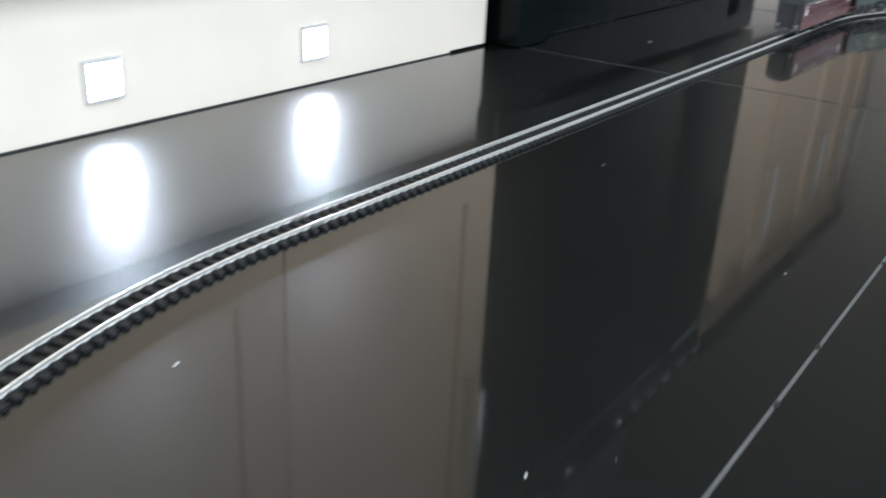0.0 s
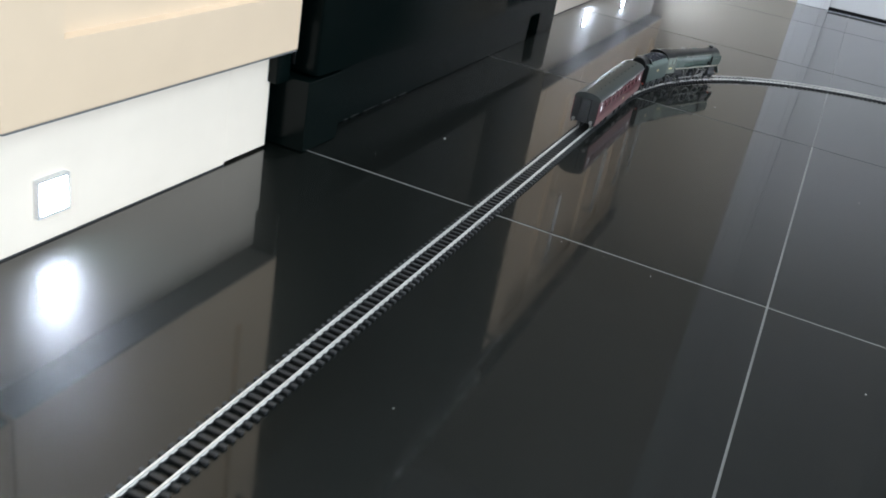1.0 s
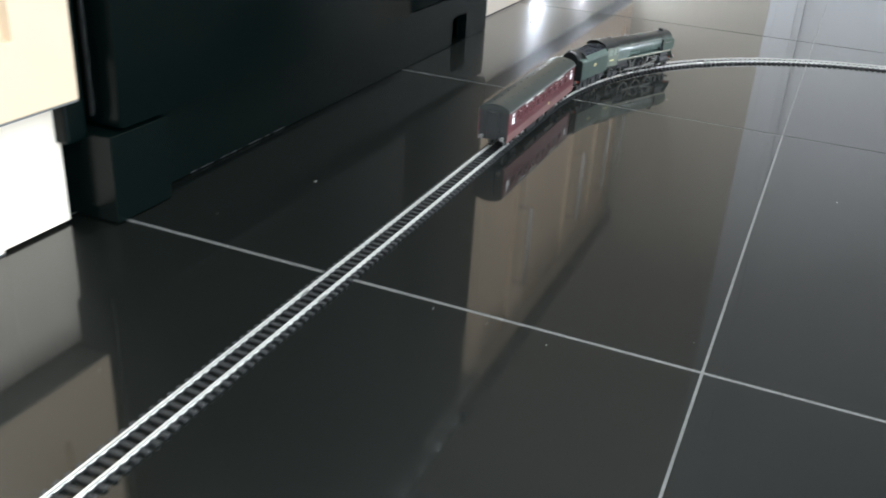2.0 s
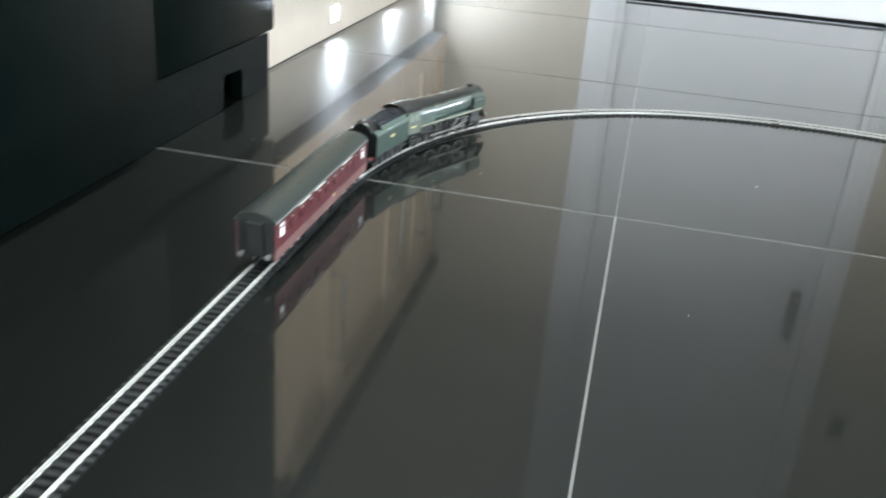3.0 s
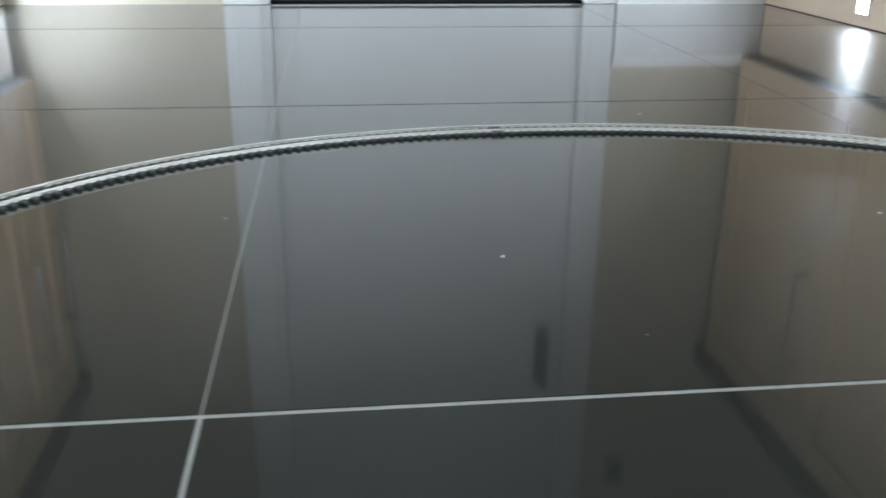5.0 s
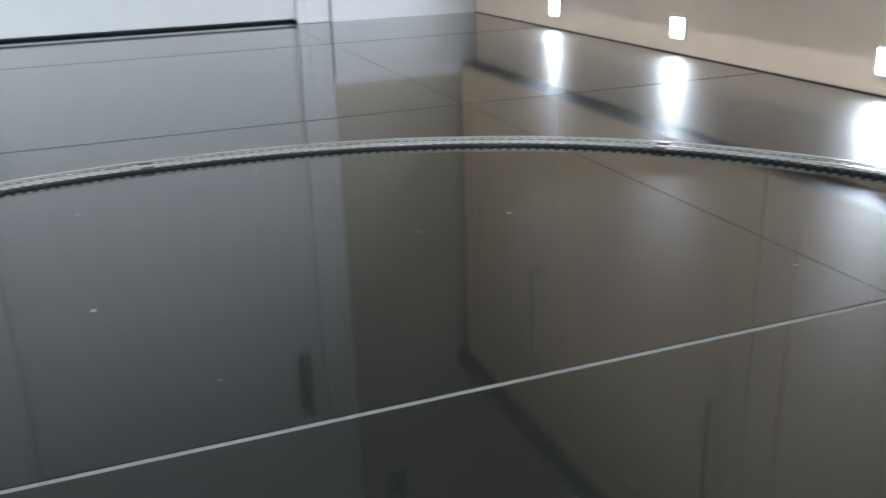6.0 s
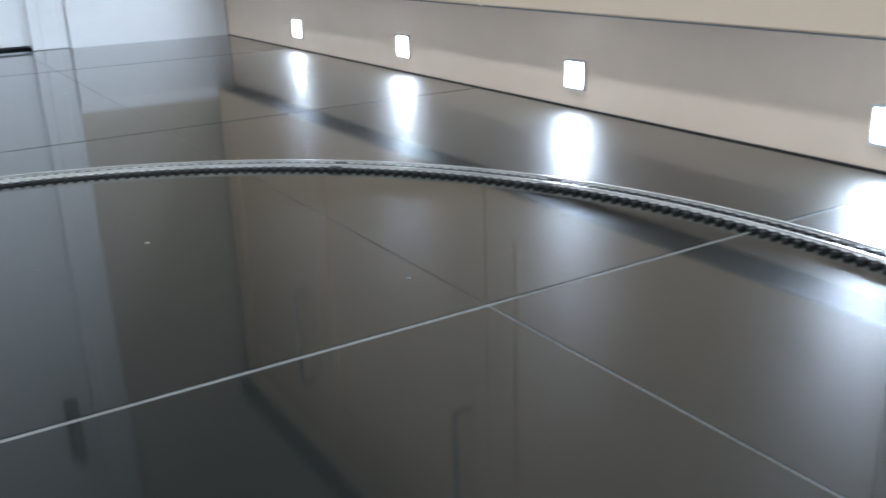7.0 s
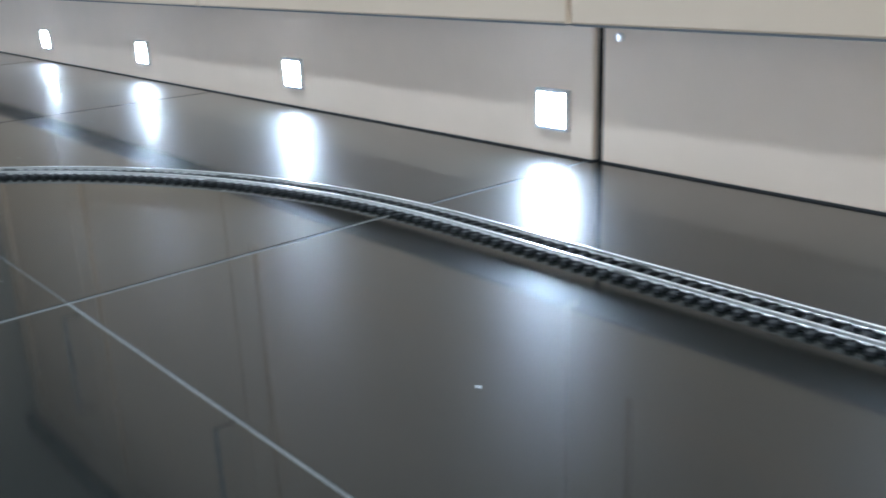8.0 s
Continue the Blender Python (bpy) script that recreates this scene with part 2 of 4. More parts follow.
# unseen glazed door, added to frame the fill light
win = thing("added_window", "unseen white framed glazed door added around a bluish fill light", "glazed door", kind="structure")
bm = B()
box(bm, 1.762, 1.799, WIN_Y0 + 0.001, WIN_Y1 - 0.001, WIN_Z0 + 0.001, WIN_Z0 + 0.05, 0.004)
box(bm, 1.762, 1.799, WIN_Y0 + 0.001, WIN_Y1 - 0.001, WIN_Z1 - 0.05, WIN_Z1 - 0.001, 0.004)
for k in range(4):
    wy = WIN_Y0 + 0.001 + k * (WIN_Y1 - WIN_Y0 - 0.052) / 3
    box(bm, 1.762, 1.799, wy, wy + 0.05, WIN_Z0 + 0.0505, WIN_Z1 - 0.0505, 0.004)
part("window_frame", bm, M_WHITE, win)

# white door with a dark gap under it
door = thing("door_1", "white painted panelled door above a dark threshold gap", "door", kind="structure")
bm = B()
box(bm, DOOR_X0 - 0.0015, DOOR_X1 + 0.0015, FAR + 0.006, FAR + 0.046, 0.0095, 2.05, 0.002)
slab = part("door_leaf", bm, M_DOOR, door)
for jx0, jx1 in ((DOOR_X0 - 0.029, DOOR_X0 - 0.002), (DOOR_X1 + 0.002, DOOR_X1 + 0.029)):
    bm = B()
    box(bm, jx0, jx1, FAR + 0.001, FAR + 0.118, 0.0045, 2.055, 0.002)
    part("door_jamb", bm, M_WHITE, door)
bm = B()
box(bm, DOOR_X0 - 0.03, DOOR_X1 + 0.03, FAR + 0.03, FAR + 0.12, -0.001, 0.004)
part("threshold", bm, M_DARK, door, "dark threshold strip")
HANDLE_X = 0.570
bm = B()
box(bm, HANDLE_X - 0.016, HANDLE_X + 0.016, FAR - 0.002, FAR + 0.0055, 0.80, 0.96, 0.002)
plate = part("handle_plate", bm, M_RUST, door, "dull grey metal handle plate")
bm = B()
for hz in (0.82, 0.94):
    rod(bm, (HANDLE_X, FAR - 0.001, hz), (HANDLE_X, FAR - 0.045, hz), 0.007)
rod(bm, (HANDLE_X, FAR - 0.045, 0.81), (HANDLE_X, FAR - 0.045, 0.95), 0.008)
part("door_handle", bm, M_RUST, plate, smooth=True)

switch = thing("light_switch", "dull metal light switch on the beige end wall", "light switch")
bm = B()
box(bm, 0.763, 0.815, FAR - 0.009, FAR - 0.0005, 1.20, 1.286, 0.002)
part("plate", bm, M_RUST, switch)
bm = B()
box(bm, 0.781, 0.797, FAR - 0.013, FAR - 0.0085, 1.23, 1.256, 0.001)
part("rocker", bm, M_LOCOBLACK, switch)

for nm, a0, a1 in (("left", DOOR_X0 - 0.10, DOOR_X0 - 0.002), ("right", DOOR_X1 + 0.002, DOOR_X1 + 0.075)):
    bm = B()
    box(bm, a0, a1, FAR - 0.009, FAR - 0.001, 0.0, 2.14, 0.002)
    box(bm, a0 + 0.02, a1 - 0.02, FAR - 0.013, FAR - 0.009, 0.0, 2.14, 0.002)
    single("trim", bm, M_WHITE, "white painted moulded door surround", "trim", "structure")
for a0, a1 in ((DOOR_X1 + 0.077, RIGHT - 0.001),):
    bm = B()
    prism(bm, [(FAR - 0.018, 0), (FAR - 0.0005, 0), (FAR - 0.0005, 0.14), (FAR - 0.008, 0.14), (FAR - 0.018, 0.115)], a0, a1, "x")
    single("baseboard", bm, M_WHITE, "white painted moulded baseboard along the end wall", "baseboard", "structure")

# ceiling downlights
bm = B()
rod(bm, (0, 0, CEIL - 0.008), (0, 0, CEIL - 0.0005), 0.048, seg=24)
ring_me = mesh_of("bezel", bm, M_STEEL, True)
bm = B()
rod(bm, (0, 0, CEIL - 0.0105), (0, 0, CEIL - 0.0085), 0.03, seg=20)
lens_me = mesh_of("lens", bm, M_LAMP)
for lx, ly in DOWNLIGHTS:
    d = thing("downlight", "round recessed steel ceiling downlight, lit", "ceiling light", "ceiling downlights", at=pose(lx, ly, 0))
    share("bezel", ring_me, d)
    share("lens", lens_me, d)


# ---- plinths with square lights
def plinth(name, x, y0, y1, side, label, top=PLINTH_H, mat=M_PLINTH):
    """side +1: the face looks to +x."""
    t = -0.018 * side
    bm = B()
    box(bm, min(x, x + t), max(x, x + t), y0, y1, 0.0012, top, 0.0010)
    board = single(name, bm, mat, label, "plinth", "structure")
    bm = B()
    box(bm, min(x + 0.0006 * side, x + t), max(x + 0.0006 * side, x + t), y0, y1, 0.0, 0.0014)
    seal = part("seal", bm, M_SEAL, board, "dark rubber seal strip")
    return board


plinth("plinth", LEFT_A, NEAR, -0.7625, 1, "pale cream plinth board with square lights under the units", 0.127, M_PLINTH_PALE)
plinth("plinth", LEFT_B, 0.356, FAR - 0.02, 1, "pale cream plinth board with square lights under the units", 0.140, M_PLINTH_PALE)
plinth("plinth", RIGHT, -0.006, FAR - 0.02, -1, "cream plinth board with square lights, smooth and clean")
plinth("plinth", RIGHT + 0.003, -0.614, -0.014, -1, "cream plinth board beyond a dark upright joint")
bm = B()
box(bm, LEFT_A - 0.018, LEFT_A - 0.001, -0.7615, -0.684, 0.0030, 0.127, 0.001)
single("plinth", bm, M_PLINTH_PALE, "short cream plinth piece raised off the tiles", "plinth", "structure")
bm = B()
box(bm, RIGHT + 0.006, RIGHT + 0.016, -0.0135, -0.0065, 0, PLINTH_H)
single("trim", bm, M_DARK, "dark open joint between two plinth boards", "trim", "structure")
bm = B()
rod(bm, (RIGHT + 0.004, -0.030, 0.104), (RIGHT + 0.0005, -0.030, 0.104), 0.004, 0.003)
single("screw", bm, M_STEEL, "small steel screw near the plinth joint", "screw")

LED_HALF = 0.0165


def plinth_light(x, y, z, side):
    at = Matrix.Translation((x, y, z)) @ pose(0, 0, 0, 0, 0, 0 if side > 0 else 180)
    ob = thing("plinth_light", "small square white plinth light, lit, with steel rim", "plinth light", "plinth lights", at=at)
    bm = B()
    h, w = LED_HALF + 0.0012, 0.0032
    deep = 0.0055
    box(bm, -0.0020, deep, -h, h, h - w, h, 0.0006)
    box(bm, -0.0020, deep, -h, h, -h, -h + w, 0.0006)
    box(bm, -0.0020, deep, -h, -h + w, -h + w, h - w, 0.0006)
    box(bm, -0.0020, deep, h - w, h, -h + w, h - w, 0.0006)
    part("rim", bm, M_RIM, ob, "satin steel rim")
    bm = B()
    s = h - w
    box(bm, 0.0006, 0.003, -s, s, -s, s)
    part("lens", bm, M_LED, ob, "glowing white lens")


for y in (1.265, 0.857, 0.444, 0.036, -0.375):
    plinth_light(RIGHT + (0.003 if y < -0.1 else 0.0), y, 0.0405, -1)
for y in (-1.010, -1.260, -1.510, -1.760):
    plinth_light(LEFT_A, y, 0.0445, 1)
for y in (0.766, 1.165, 1.565):
    plinth_light(LEFT_B, y, 0.0445, 1)


# ---- base cabinets
STILE = 0.085


def framed_door(bm, x0, x1, y0, y1, z0, z1, side):
    """A door leaf with a flat frame round a sunk centre panel on its front."""
    box(bm, x0, x1, y0, y1, z0, z1, 0.0020)
    bm.normal_update()
    front = max(bm.faces, key=lambda f: f.calc_area() * max(0.0, f.normal.x * side))
    bmesh.ops.inset_individual(bm, faces=[front], thickness=STILE, depth=0.0)
    bmesh.ops.inset_individual(bm, faces=[front], thickness=0.002, depth=-0.0085)



def cabinet(y0, y1, front, side, doors, drawer, label, foot=0.117, flip=False):
    """A base unit whose doors stand at x = front and face side."""
    ob = thing("base_cabinet", label, "kitchen cabinet", "base cabinets")
    back = front - 0.56 * side
    f = front - 0.022 * side
    bm = B()
    box(bm, min(back, f), max(back, f), y0 + 0.0005, y1 - 0.0005, foot + 0.0015, 0.87)
    part("carcass", bm, M_CARCASS, ob)
    w = (y1 - y0) / doors
    for i in range(doors):
        a, b = y0 + i * w + 0.0015, y0 + (i + 1) * w - 0.0015
        spans = [(foot, 0.700), (0.704, 0.868)] if drawer else [(foot, 0.868)]
        for z0, z1 in spans:
            x0, x1 = sorted((front, front - 0.020 * side))
            small = b - a < 0.16 or z1 - z0 < 0.3
            bm = B()
            if small:
                box(bm, x0, x1, a, b, z0, z1, 0.0025)
            else:
                framed_door(bm, x0, x1, a, b, z0, z1, side)
            leaf = part("door" if z1 - z0 > 0.3 else "drawer_front", bm, M_CREAM, ob)
            # added strip: keeps the plinth lights from brightening the door's bottom edge
            bm = B()
            box(bm, x0 + 0.0004, x1 - 0.0004, a + 0.002, b - 0.002, z0 - 0.0012, z0 + 0.0004)
            part("bottom_edging", bm, M_CARCASS, leaf, "added grey strip that dulls the door's lit bottom edge")
            if b - a < 0.1:
                continue
            bm = B()
            hx = front + 0.03 * side
            if z1 - z0 > 0.3:
                hy = b - 0.042 if (i % 2 == 0) != flip else a + 0.042
                p, q = (hy, 0.48), (hy, 0.68)
            else:
                p, q = ((a + b) / 2 - 0.09, (z0 + z1) / 2), ((a + b) / 2 + 0.09, (z0 + z1) / 2)
            rod(bm, (hx, *p), (hx, *q), 0.0045)
            for e in (p, q):
                rod(bm, (front - 0.001 * side, *e), (hx, *e), 0.004)
            part("handle", bm, M_CHROME, leaf, "slim polished steel bar handle", smooth=True)
    return ob


L_FRONT, R_FRONT = -0.548, 0.998
yy = -0.692
for w, n, dr in ((0.40, 1, False), (0.60, 1, False), (0.60, 2, False), (0.55, 1, False)):
    cabinet(yy - w, yy, L_FRONT, 1, n, dr, "cream kitchen base cabinet on a recessed plinth", 0.129)
    yy -= w
yy = 0.360
for w, n, dr in ((0.05, 1, False), (0.30, 1, False), (0.46, 1, False), (0.28, 1, False), (0.20, 1, False)):
    cabinet(yy, yy + w, LEFT_B + 0.045, 1, n, dr, "cream kitchen base cabinet on a recessed plinth", 0.142)
    yy += w
for y0, w, n, dr in ((-0.015, 0.60, 1, False), (0.585, 0.60, 1, False), (1.185, 0.48, 1, False),
                     (-0.615, 0.60, 1, False)):
    cabinet(y0, y0 + w, R_FRONT, -1, n, dr, "cream kitchen base cabinet with framed doors", flip=True)
for nm, x0, x1, y0, y1 in (("a", -1.215, L_FRONT + 0.02, -2.89, -0.690), ("b", -1.215, LEFT_B + 0.065, 0.358, FAR - 0.003), ("c", R_FRONT - 0.02, 1.675, -0.640, FAR - 0.003)):
    single("worktop", box(B(), x0, x1, y0, y1, 0.8705, 0.91, 0.003), M_WORKTOP, "dark polished worktop over the cream base units", "worktop")

single("end_panel", box(B(), R_FRONT, 1.675, -0.636, -0.6155, 0.001, 0.870, 0.002), M_CREAM, "cream end panel closing the run of base units", "end panel")

# ---- black range cooker
CK_Y0, CK_Y1, CK_X = -0.652, 0.350, -0.570
BASE_Y0 = -0.586
cooker = thing("range_cooker", "black enamelled range cooker with steel rail handles", "cooker")
bm = B()
box(bm, -1.17, CK_X - 0.02, CK_Y0, CK_Y1, 0.088, 0.90, 0.003)
part("body", bm, M_BLACK, cooker)
# plinth panel with a foot opening at one end
prof = [(BASE_Y0, 0.001), (0.186, 0.001), (0.190, 0.044), (0.196, 0.048), (0.248, 0.048), (0.252, 0.044), (0.252, 0.001), (CK_Y1, 0.001), (CK_Y1, 0.080), (CK_Y1 - 0.003, 0.083), (BASE_Y0, 0.083)]
bm = B()
prism(bm, prof, CK_X - 0.018, CK_X, "x")
part("plinth_panel", bm, M_BLACK, cooker, "black enamelled plinth panel")
# a row of thin grey dashes along the panel's lower edge
bm = B()
for i in range(11):
    box(bm, CK_X - 0.0005, CK_X + 0.0006, BASE_Y0 + 0.06 + i * 0.018, BASE_Y0 + 0.070 + i * 0.018 + 0.007 * math.sin(i * 2.3), 0.0012, 0.0020)
part("chipped_edge", bm, M_GEAR, cooker, "broken grey line along the lower edge")
for sy in (BASE_Y0, CK_Y1 - 0.012):
    bm = B()
    box(bm, -1.10, CK_X - 0.0185, sy, sy + 0.012, 0.001, 0.087)
    part("side_skirt", bm, M_BLACK, cooker)
bm = B()
rod(bm, (-0.66, 0.215, 0.0005), (-0.66, 0.215, 0.088), 0.016, 0.012, 16)
part("foot", bm, M_DARK, cooker, smooth=True)
for a, b in ((CK_Y0 + 0.001, -0.032), (-0.028, CK_Y1 - 0.001)):
    for z0, z1 in ((0.088, 0.770),):
        bm = B()
        face = CK_X + (0.026 if a < -0.5 else 0.012)
        box(bm, CK_X - 0.018, face, a, b, z0, z1, 0.007)
        d = part("oven_door", bm, M_BLACK, cooker, smooth=True)
        if a < -0.5:
            bm = B()
            box(bm, face - 0.0005, face + 0.0022, -0.47, -0.15, 0.25, 0.56, 0.001)
            part("glass", bm, M_GLASS_BLACK, d, "dark oven glass")
        if a < -0.5:
            bm = B()
            box(bm, face - 0.0350, face - 0.0325, a - 0.0012, a + 0.0008, z0 + 0.010, z1 - 0.010)
            part("edge_strip", bm, M_STEEL, d, "thin bright steel edge strip")
        bm = B()
        rod(bm, (CK_X + 0.055, a + 0.04, z1 - 0.04), (CK_X + 0.055, b - 0.04, z1 - 0.04), 0.009)
        for e in (a + 0.06, b - 0.06):
            rod(bm, (face - 0.002, e, z1 - 0.04), (CK_X + 0.055, e, z1 - 0.04), 0.007)
        part("handle", bm, M_CHROME, d, "polished steel rail handle", smooth=True)
bm = B()
box(bm, CK_X - 0.018, CK_X + 0.010, CK_Y0 + 0.002, CK_Y1 - 0.002, 0.778, 0.898, 0.004)
fascia = part("fascia", bm, M_BLACK, cooker)
for ky in (-0.47, -0.36, -0.14, -0.06, 0.02, 0.10, 0.19, 0.28):
    bm = B()
    rod(bm, (CK_X + 0.009, ky, 0.845), (CK_X + 0.030, ky, 0.845), 0.018, 0.016, 20)
    bmesh.ops.create_uvsphere(bm, u_segments=18, v_segments=10, radius=0.0158, matrix=Matrix.Translation((CK_X + 0.030, ky, 0.845)) @ Matrix.Diagonal((0.5, 1, 1, 1)))
    part("knob", bm, M_CHROME, fascia, "polished steel control knob", smooth=True)
bm = B()
box(bm, -1.17, CK_X + 0.010, CK_Y0, CK_Y1, 0.901, 0.915, 0.003)
part("hob", bm, M_BLACK, cooker)
# dark end post and filler between the units and the cooker
filler = thing("filler_panel", "dark filler panel and post beside the black cooker", "filler panel")
bm = B()
box(bm, -1.10, -0.602, -0.683, -0.6665, 0.001, 0.080)
part("skirt", bm, M_BLACK, filler)
bm = B()
box(bm, -1.10, -0.545, -0.666, BASE_Y0 - 0.002, 0.001, 0.0865, 0.001)
part("end_block", bm, M_BLACK, filler, "black end block standing proud of the plinth")
bm = B()
box(bm, -1.10, -0.572, -0.690, -0.664, 0.0805, 0.868, 0.003)
part("post", bm, M_BLACK, filler)

# ---- track
def bend_points(mid_y, up):
    """Half a slightly squared ring of track, from the left straight to the right one."""
    out = []
    for i in range(401):
        a = math.pi * (1 - i / 400)
        c, d = math.cos(a), math.sin(a)
        k = (abs(c) ** BEND_POWER + abs(d) ** BEND_POWER) ** (-1 / BEND_POWER)
        out.append((TRACK_X + TRACK_R * k * c, mid_y + up * BEND_DEPTH * k * d))
    return out


ring = bend_points(BEND_FAR, 1) + [(TRACK_X + TRACK_R, BEND_FAR - (BEND_FAR - BEND_NEAR) * i / 40) for i in range(1, 40)]
ring += bend_points(BEND_NEAR, -1)[::-1] + [(TRACK_X - TRACK_R, BEND_NEAR + (BEND_FAR - BEND_NEAR) * i / 40) for i in range(1, 40)]
RING = np.array(ring + ring[:1])
RUN = np.concatenate([[0.0], np.cumsum(np.hypot(*np.diff(RING, axis=0).T))])
OVAL = float(RUN[-1])


def track_at(s):
    """Place and heading on the oval; s = 0 where the far bend begins on the left, growing the way the train runs."""
    def place(d):
        d = d % OVAL
        return Vector((float(np.interp(d, RUN, RING[:, 0])), float(np.interp(d, RUN, RING[:, 1])), 0))
    a, b = place(s - 0.004), place(s + 0.004)
    return place(s), math.atan2(b.y - a.y, b.x - a.x)


track = thing("railway_track", "oval of small nickel model railway track on black sleepers", "model track")
for off in (-0.00825, 0.00825):
    bm = B()
    n = 560
    prof = [(-0.0011, 0.0026), (0.0011, 0.0026), (0.0011, 0.0032), (0.0004, 0.0036), (0.0004, 0.0045), (0.0009, 0.0048), (0.0009, RAIL_TOP),
            (-0.0009, RAIL_TOP), (-0.0009, 0.0048), (-0.0004, 0.0045), (-0.0004, 0.0036), (-0.0011, 0.0032)]
    loops = []
    for i in range(n):
        p, h = track_at(OVAL * i / n)
        side = Vector((-math.sin(h), math.cos(h), 0))
        loops.append([bm.verts.new(p + side * (off + a) + Vector((0, 0, b))) for a, b in prof])
    for i in range(n):
        a, b = loops[i], loops[(i + 1) % n]
        for j in range(len(prof)):
            k = (j + 1) % len(prof)
            bm.faces.new((a[j], a[k], b[k], b[j]))
    bmesh.ops.recalc_face_normals(bm, faces=bm.faces)
    part("rail", bm, M_RAIL, track, "worn nickel-silver rail")
bm = B()
box(bm, -0.0019, 0.0019, -0.0150, 0.0150, 0.0002, 0.0026, 0.0003)
for sy in (-0.00825, 0.00825):
    box(bm, -0.0015, 0.0015, sy - 0.0021, sy + 0.0021, 0.0026, 0.0034)
sleeper_me = mesh_of("sleeper", bm, M_SLEEPER)
count = round(OVAL / 0.0094)
rest = B()
for i in range(count):
    p, h = track_at(OVAL * (i + 0.5) / count)
    m = Matrix.Translation(p) @ Matrix.Rotation(h, 4, "Z")
    if p.y > -0.50:
        share("sleeper", sleeper_me, track, m)
    else:
        old = len(rest.verts)
        rest.from_mesh(sleeper_me)
        rest.verts.ensure_lookup_table()
        bmesh.ops.transform(rest, matrix=m, verts=rest.verts[old:])
tagged(part("sleeper_strip", rest, M_SLEEPER, track), kind="stuff")
# rail joiners between the lengths of track
for s_join in (0.0, 0.46, 0.893, 1.39, 1.60, 1.988, 2.55, OVAL - 0.62, OVAL - 1.22):
    p, h = track_at(s_join)
    for off in (-0.00825, 0.00825):
        bm = B()
        box(bm, -0.006, 0.006, off - 0.0021, off - 0.0011, 0.0026, 0.0046, 0.0002)
        box(bm, -0.006, 0.006, off + 0.0011, off + 0.0021, 0.0026, 0.0046, 0.0002)
        bmesh.ops.transform(bm, matrix=Matrix.Translation(p) @ Matrix.Rotation(h, 4, "Z"), verts=bm.verts)
        part("rail_joiner", bm, M_RUST, track, "dull metal rail joiner")
# webs of plastic that tie the sleepers together
for off in (-0.00825, 0.00825):
    bm = B()
    loops = []
    for i in range(400):
        p, h = track_at(OVAL * i / 400)
        side = Vector((-math.sin(h), math.cos(h), 0))
        loops.append([bm.verts.new(p + side * (off + a) + Vector((0, 0, b))) for a, b in ((-0.001, 0.0004), (0.001, 0.0004), (0.001, 0.0022), (-0.001, 0.0022))])
    for i in range(400):
        a, b = loops[i], loops[(i + 1) % 400]
        for j in range(4):
            k = (j + 1) % 4
            bm.faces.new((a[j], a[k], b[k], b[j]))
    bmesh.ops.recalc_face_normals(bm, faces=bm.faces)
    part("web", bm, M_SLEEPER, track)


# ---- the train
def on_track(front, back):
    """Pose of a vehicle whose ends stand over the track at front and back: x ahead, z up from the rails."""
    a, _ = track_at(front)
    b, _ = track_at(back)
    mid = (a + b) / 2
    d = a - b
    return Matrix.Translation((mid.x, mid.y, RAIL_TOP)) @ Matrix.Rotation(math.atan2(d.y, d.x), 4, "Z")


MM = 0.001


def wheel_mesh(r, spokes, width=2.4):
    bm = B()
    seg = 28 if r > 8 else 20
    outer, inner = r, r - 1.6 if r > 8 else r - 1.2
    rings = []
    for rad, y in ((outer, -width / 2), (outer, width / 2), (inner, width / 2), (inner, -width / 2)):
        rings.append([bm.verts.new((rad * math.cos(a) * MM, y * MM, rad * math.sin(a) * MM)) for a in [2 * math.pi * i / seg for i in range(seg)]])
    for k in range(4):
        a, b = rings[k], rings[(k + 1) % 4]
        for i in range(seg):
            j = (i + 1) % seg
            bm.faces.new((a[i], a[j], b[j], b[i]))
    bmesh.ops.recalc_face_normals(bm, faces=bm.faces)
    tyre = mesh_of("tyre", bm, M_RUST)
    bm = B()
    rod(bm, (0, -width * 0.6 * MM, 0), (0, width * 0.6 * MM, 0), (2.2 if r > 8 else 1.6) * MM, seg=12)
    for i in range(spokes):
        a = 2 * math.pi * i / spokes
        rod(bm, (1.2 * MM * math.cos(a), 0, 1.2 * MM * math.sin(a)), ((inner + 0.2) * MM * math.cos(a), 0, (inner + 0.2) * MM * math.sin(a)), 0.55 * MM, seg=6)
    centre = mesh_of("wheel", bm, M_GEAR)
    return centre, tyre


WHEELS = {12.4: wheel_mesh(12.4, 14), 6.0: wheel_mesh(6.0, 9), 6.8: wheel_mesh(6.8, 9), 7.0: wheel_mesh(7.0, 10)}


def wheels(ob, xs, r, half=8.6):
    for x in xs:
        for y in (-half, half):
            w = share("wheel", WHEELS[r][0], ob, Matrix.Translation((x * MM, y * MM, r * MM)))
            share("tyre", WHEELS[r][1], w)


def buffers(ob, x, z, ahead, red=False):
    for y in (-11.5, 11.5):
        bm = B()
        rod(bm, (x * MM, y * MM, z * MM), ((x + 4 * ahead) * MM, y * MM, z * MM), 1.5 * MM, 1.1 * MM, 10)
        rod(bm, ((x + 4 * ahead) * MM, y * MM, z * MM), ((x + 5 * ahead) * MM, y * MM, z * MM), 2.3 * MM, seg=14)
        part("buffer", bm, M_RUST, ob, smooth=True)


def mbox(bm, x0, x1, y0, y1, z0, z1, bevel=0.0):
    return box(bm, x0 * MM, x1 * MM, y0 * MM, y1 * MM, z0 * MM, z1 * MM, bevel * MM)


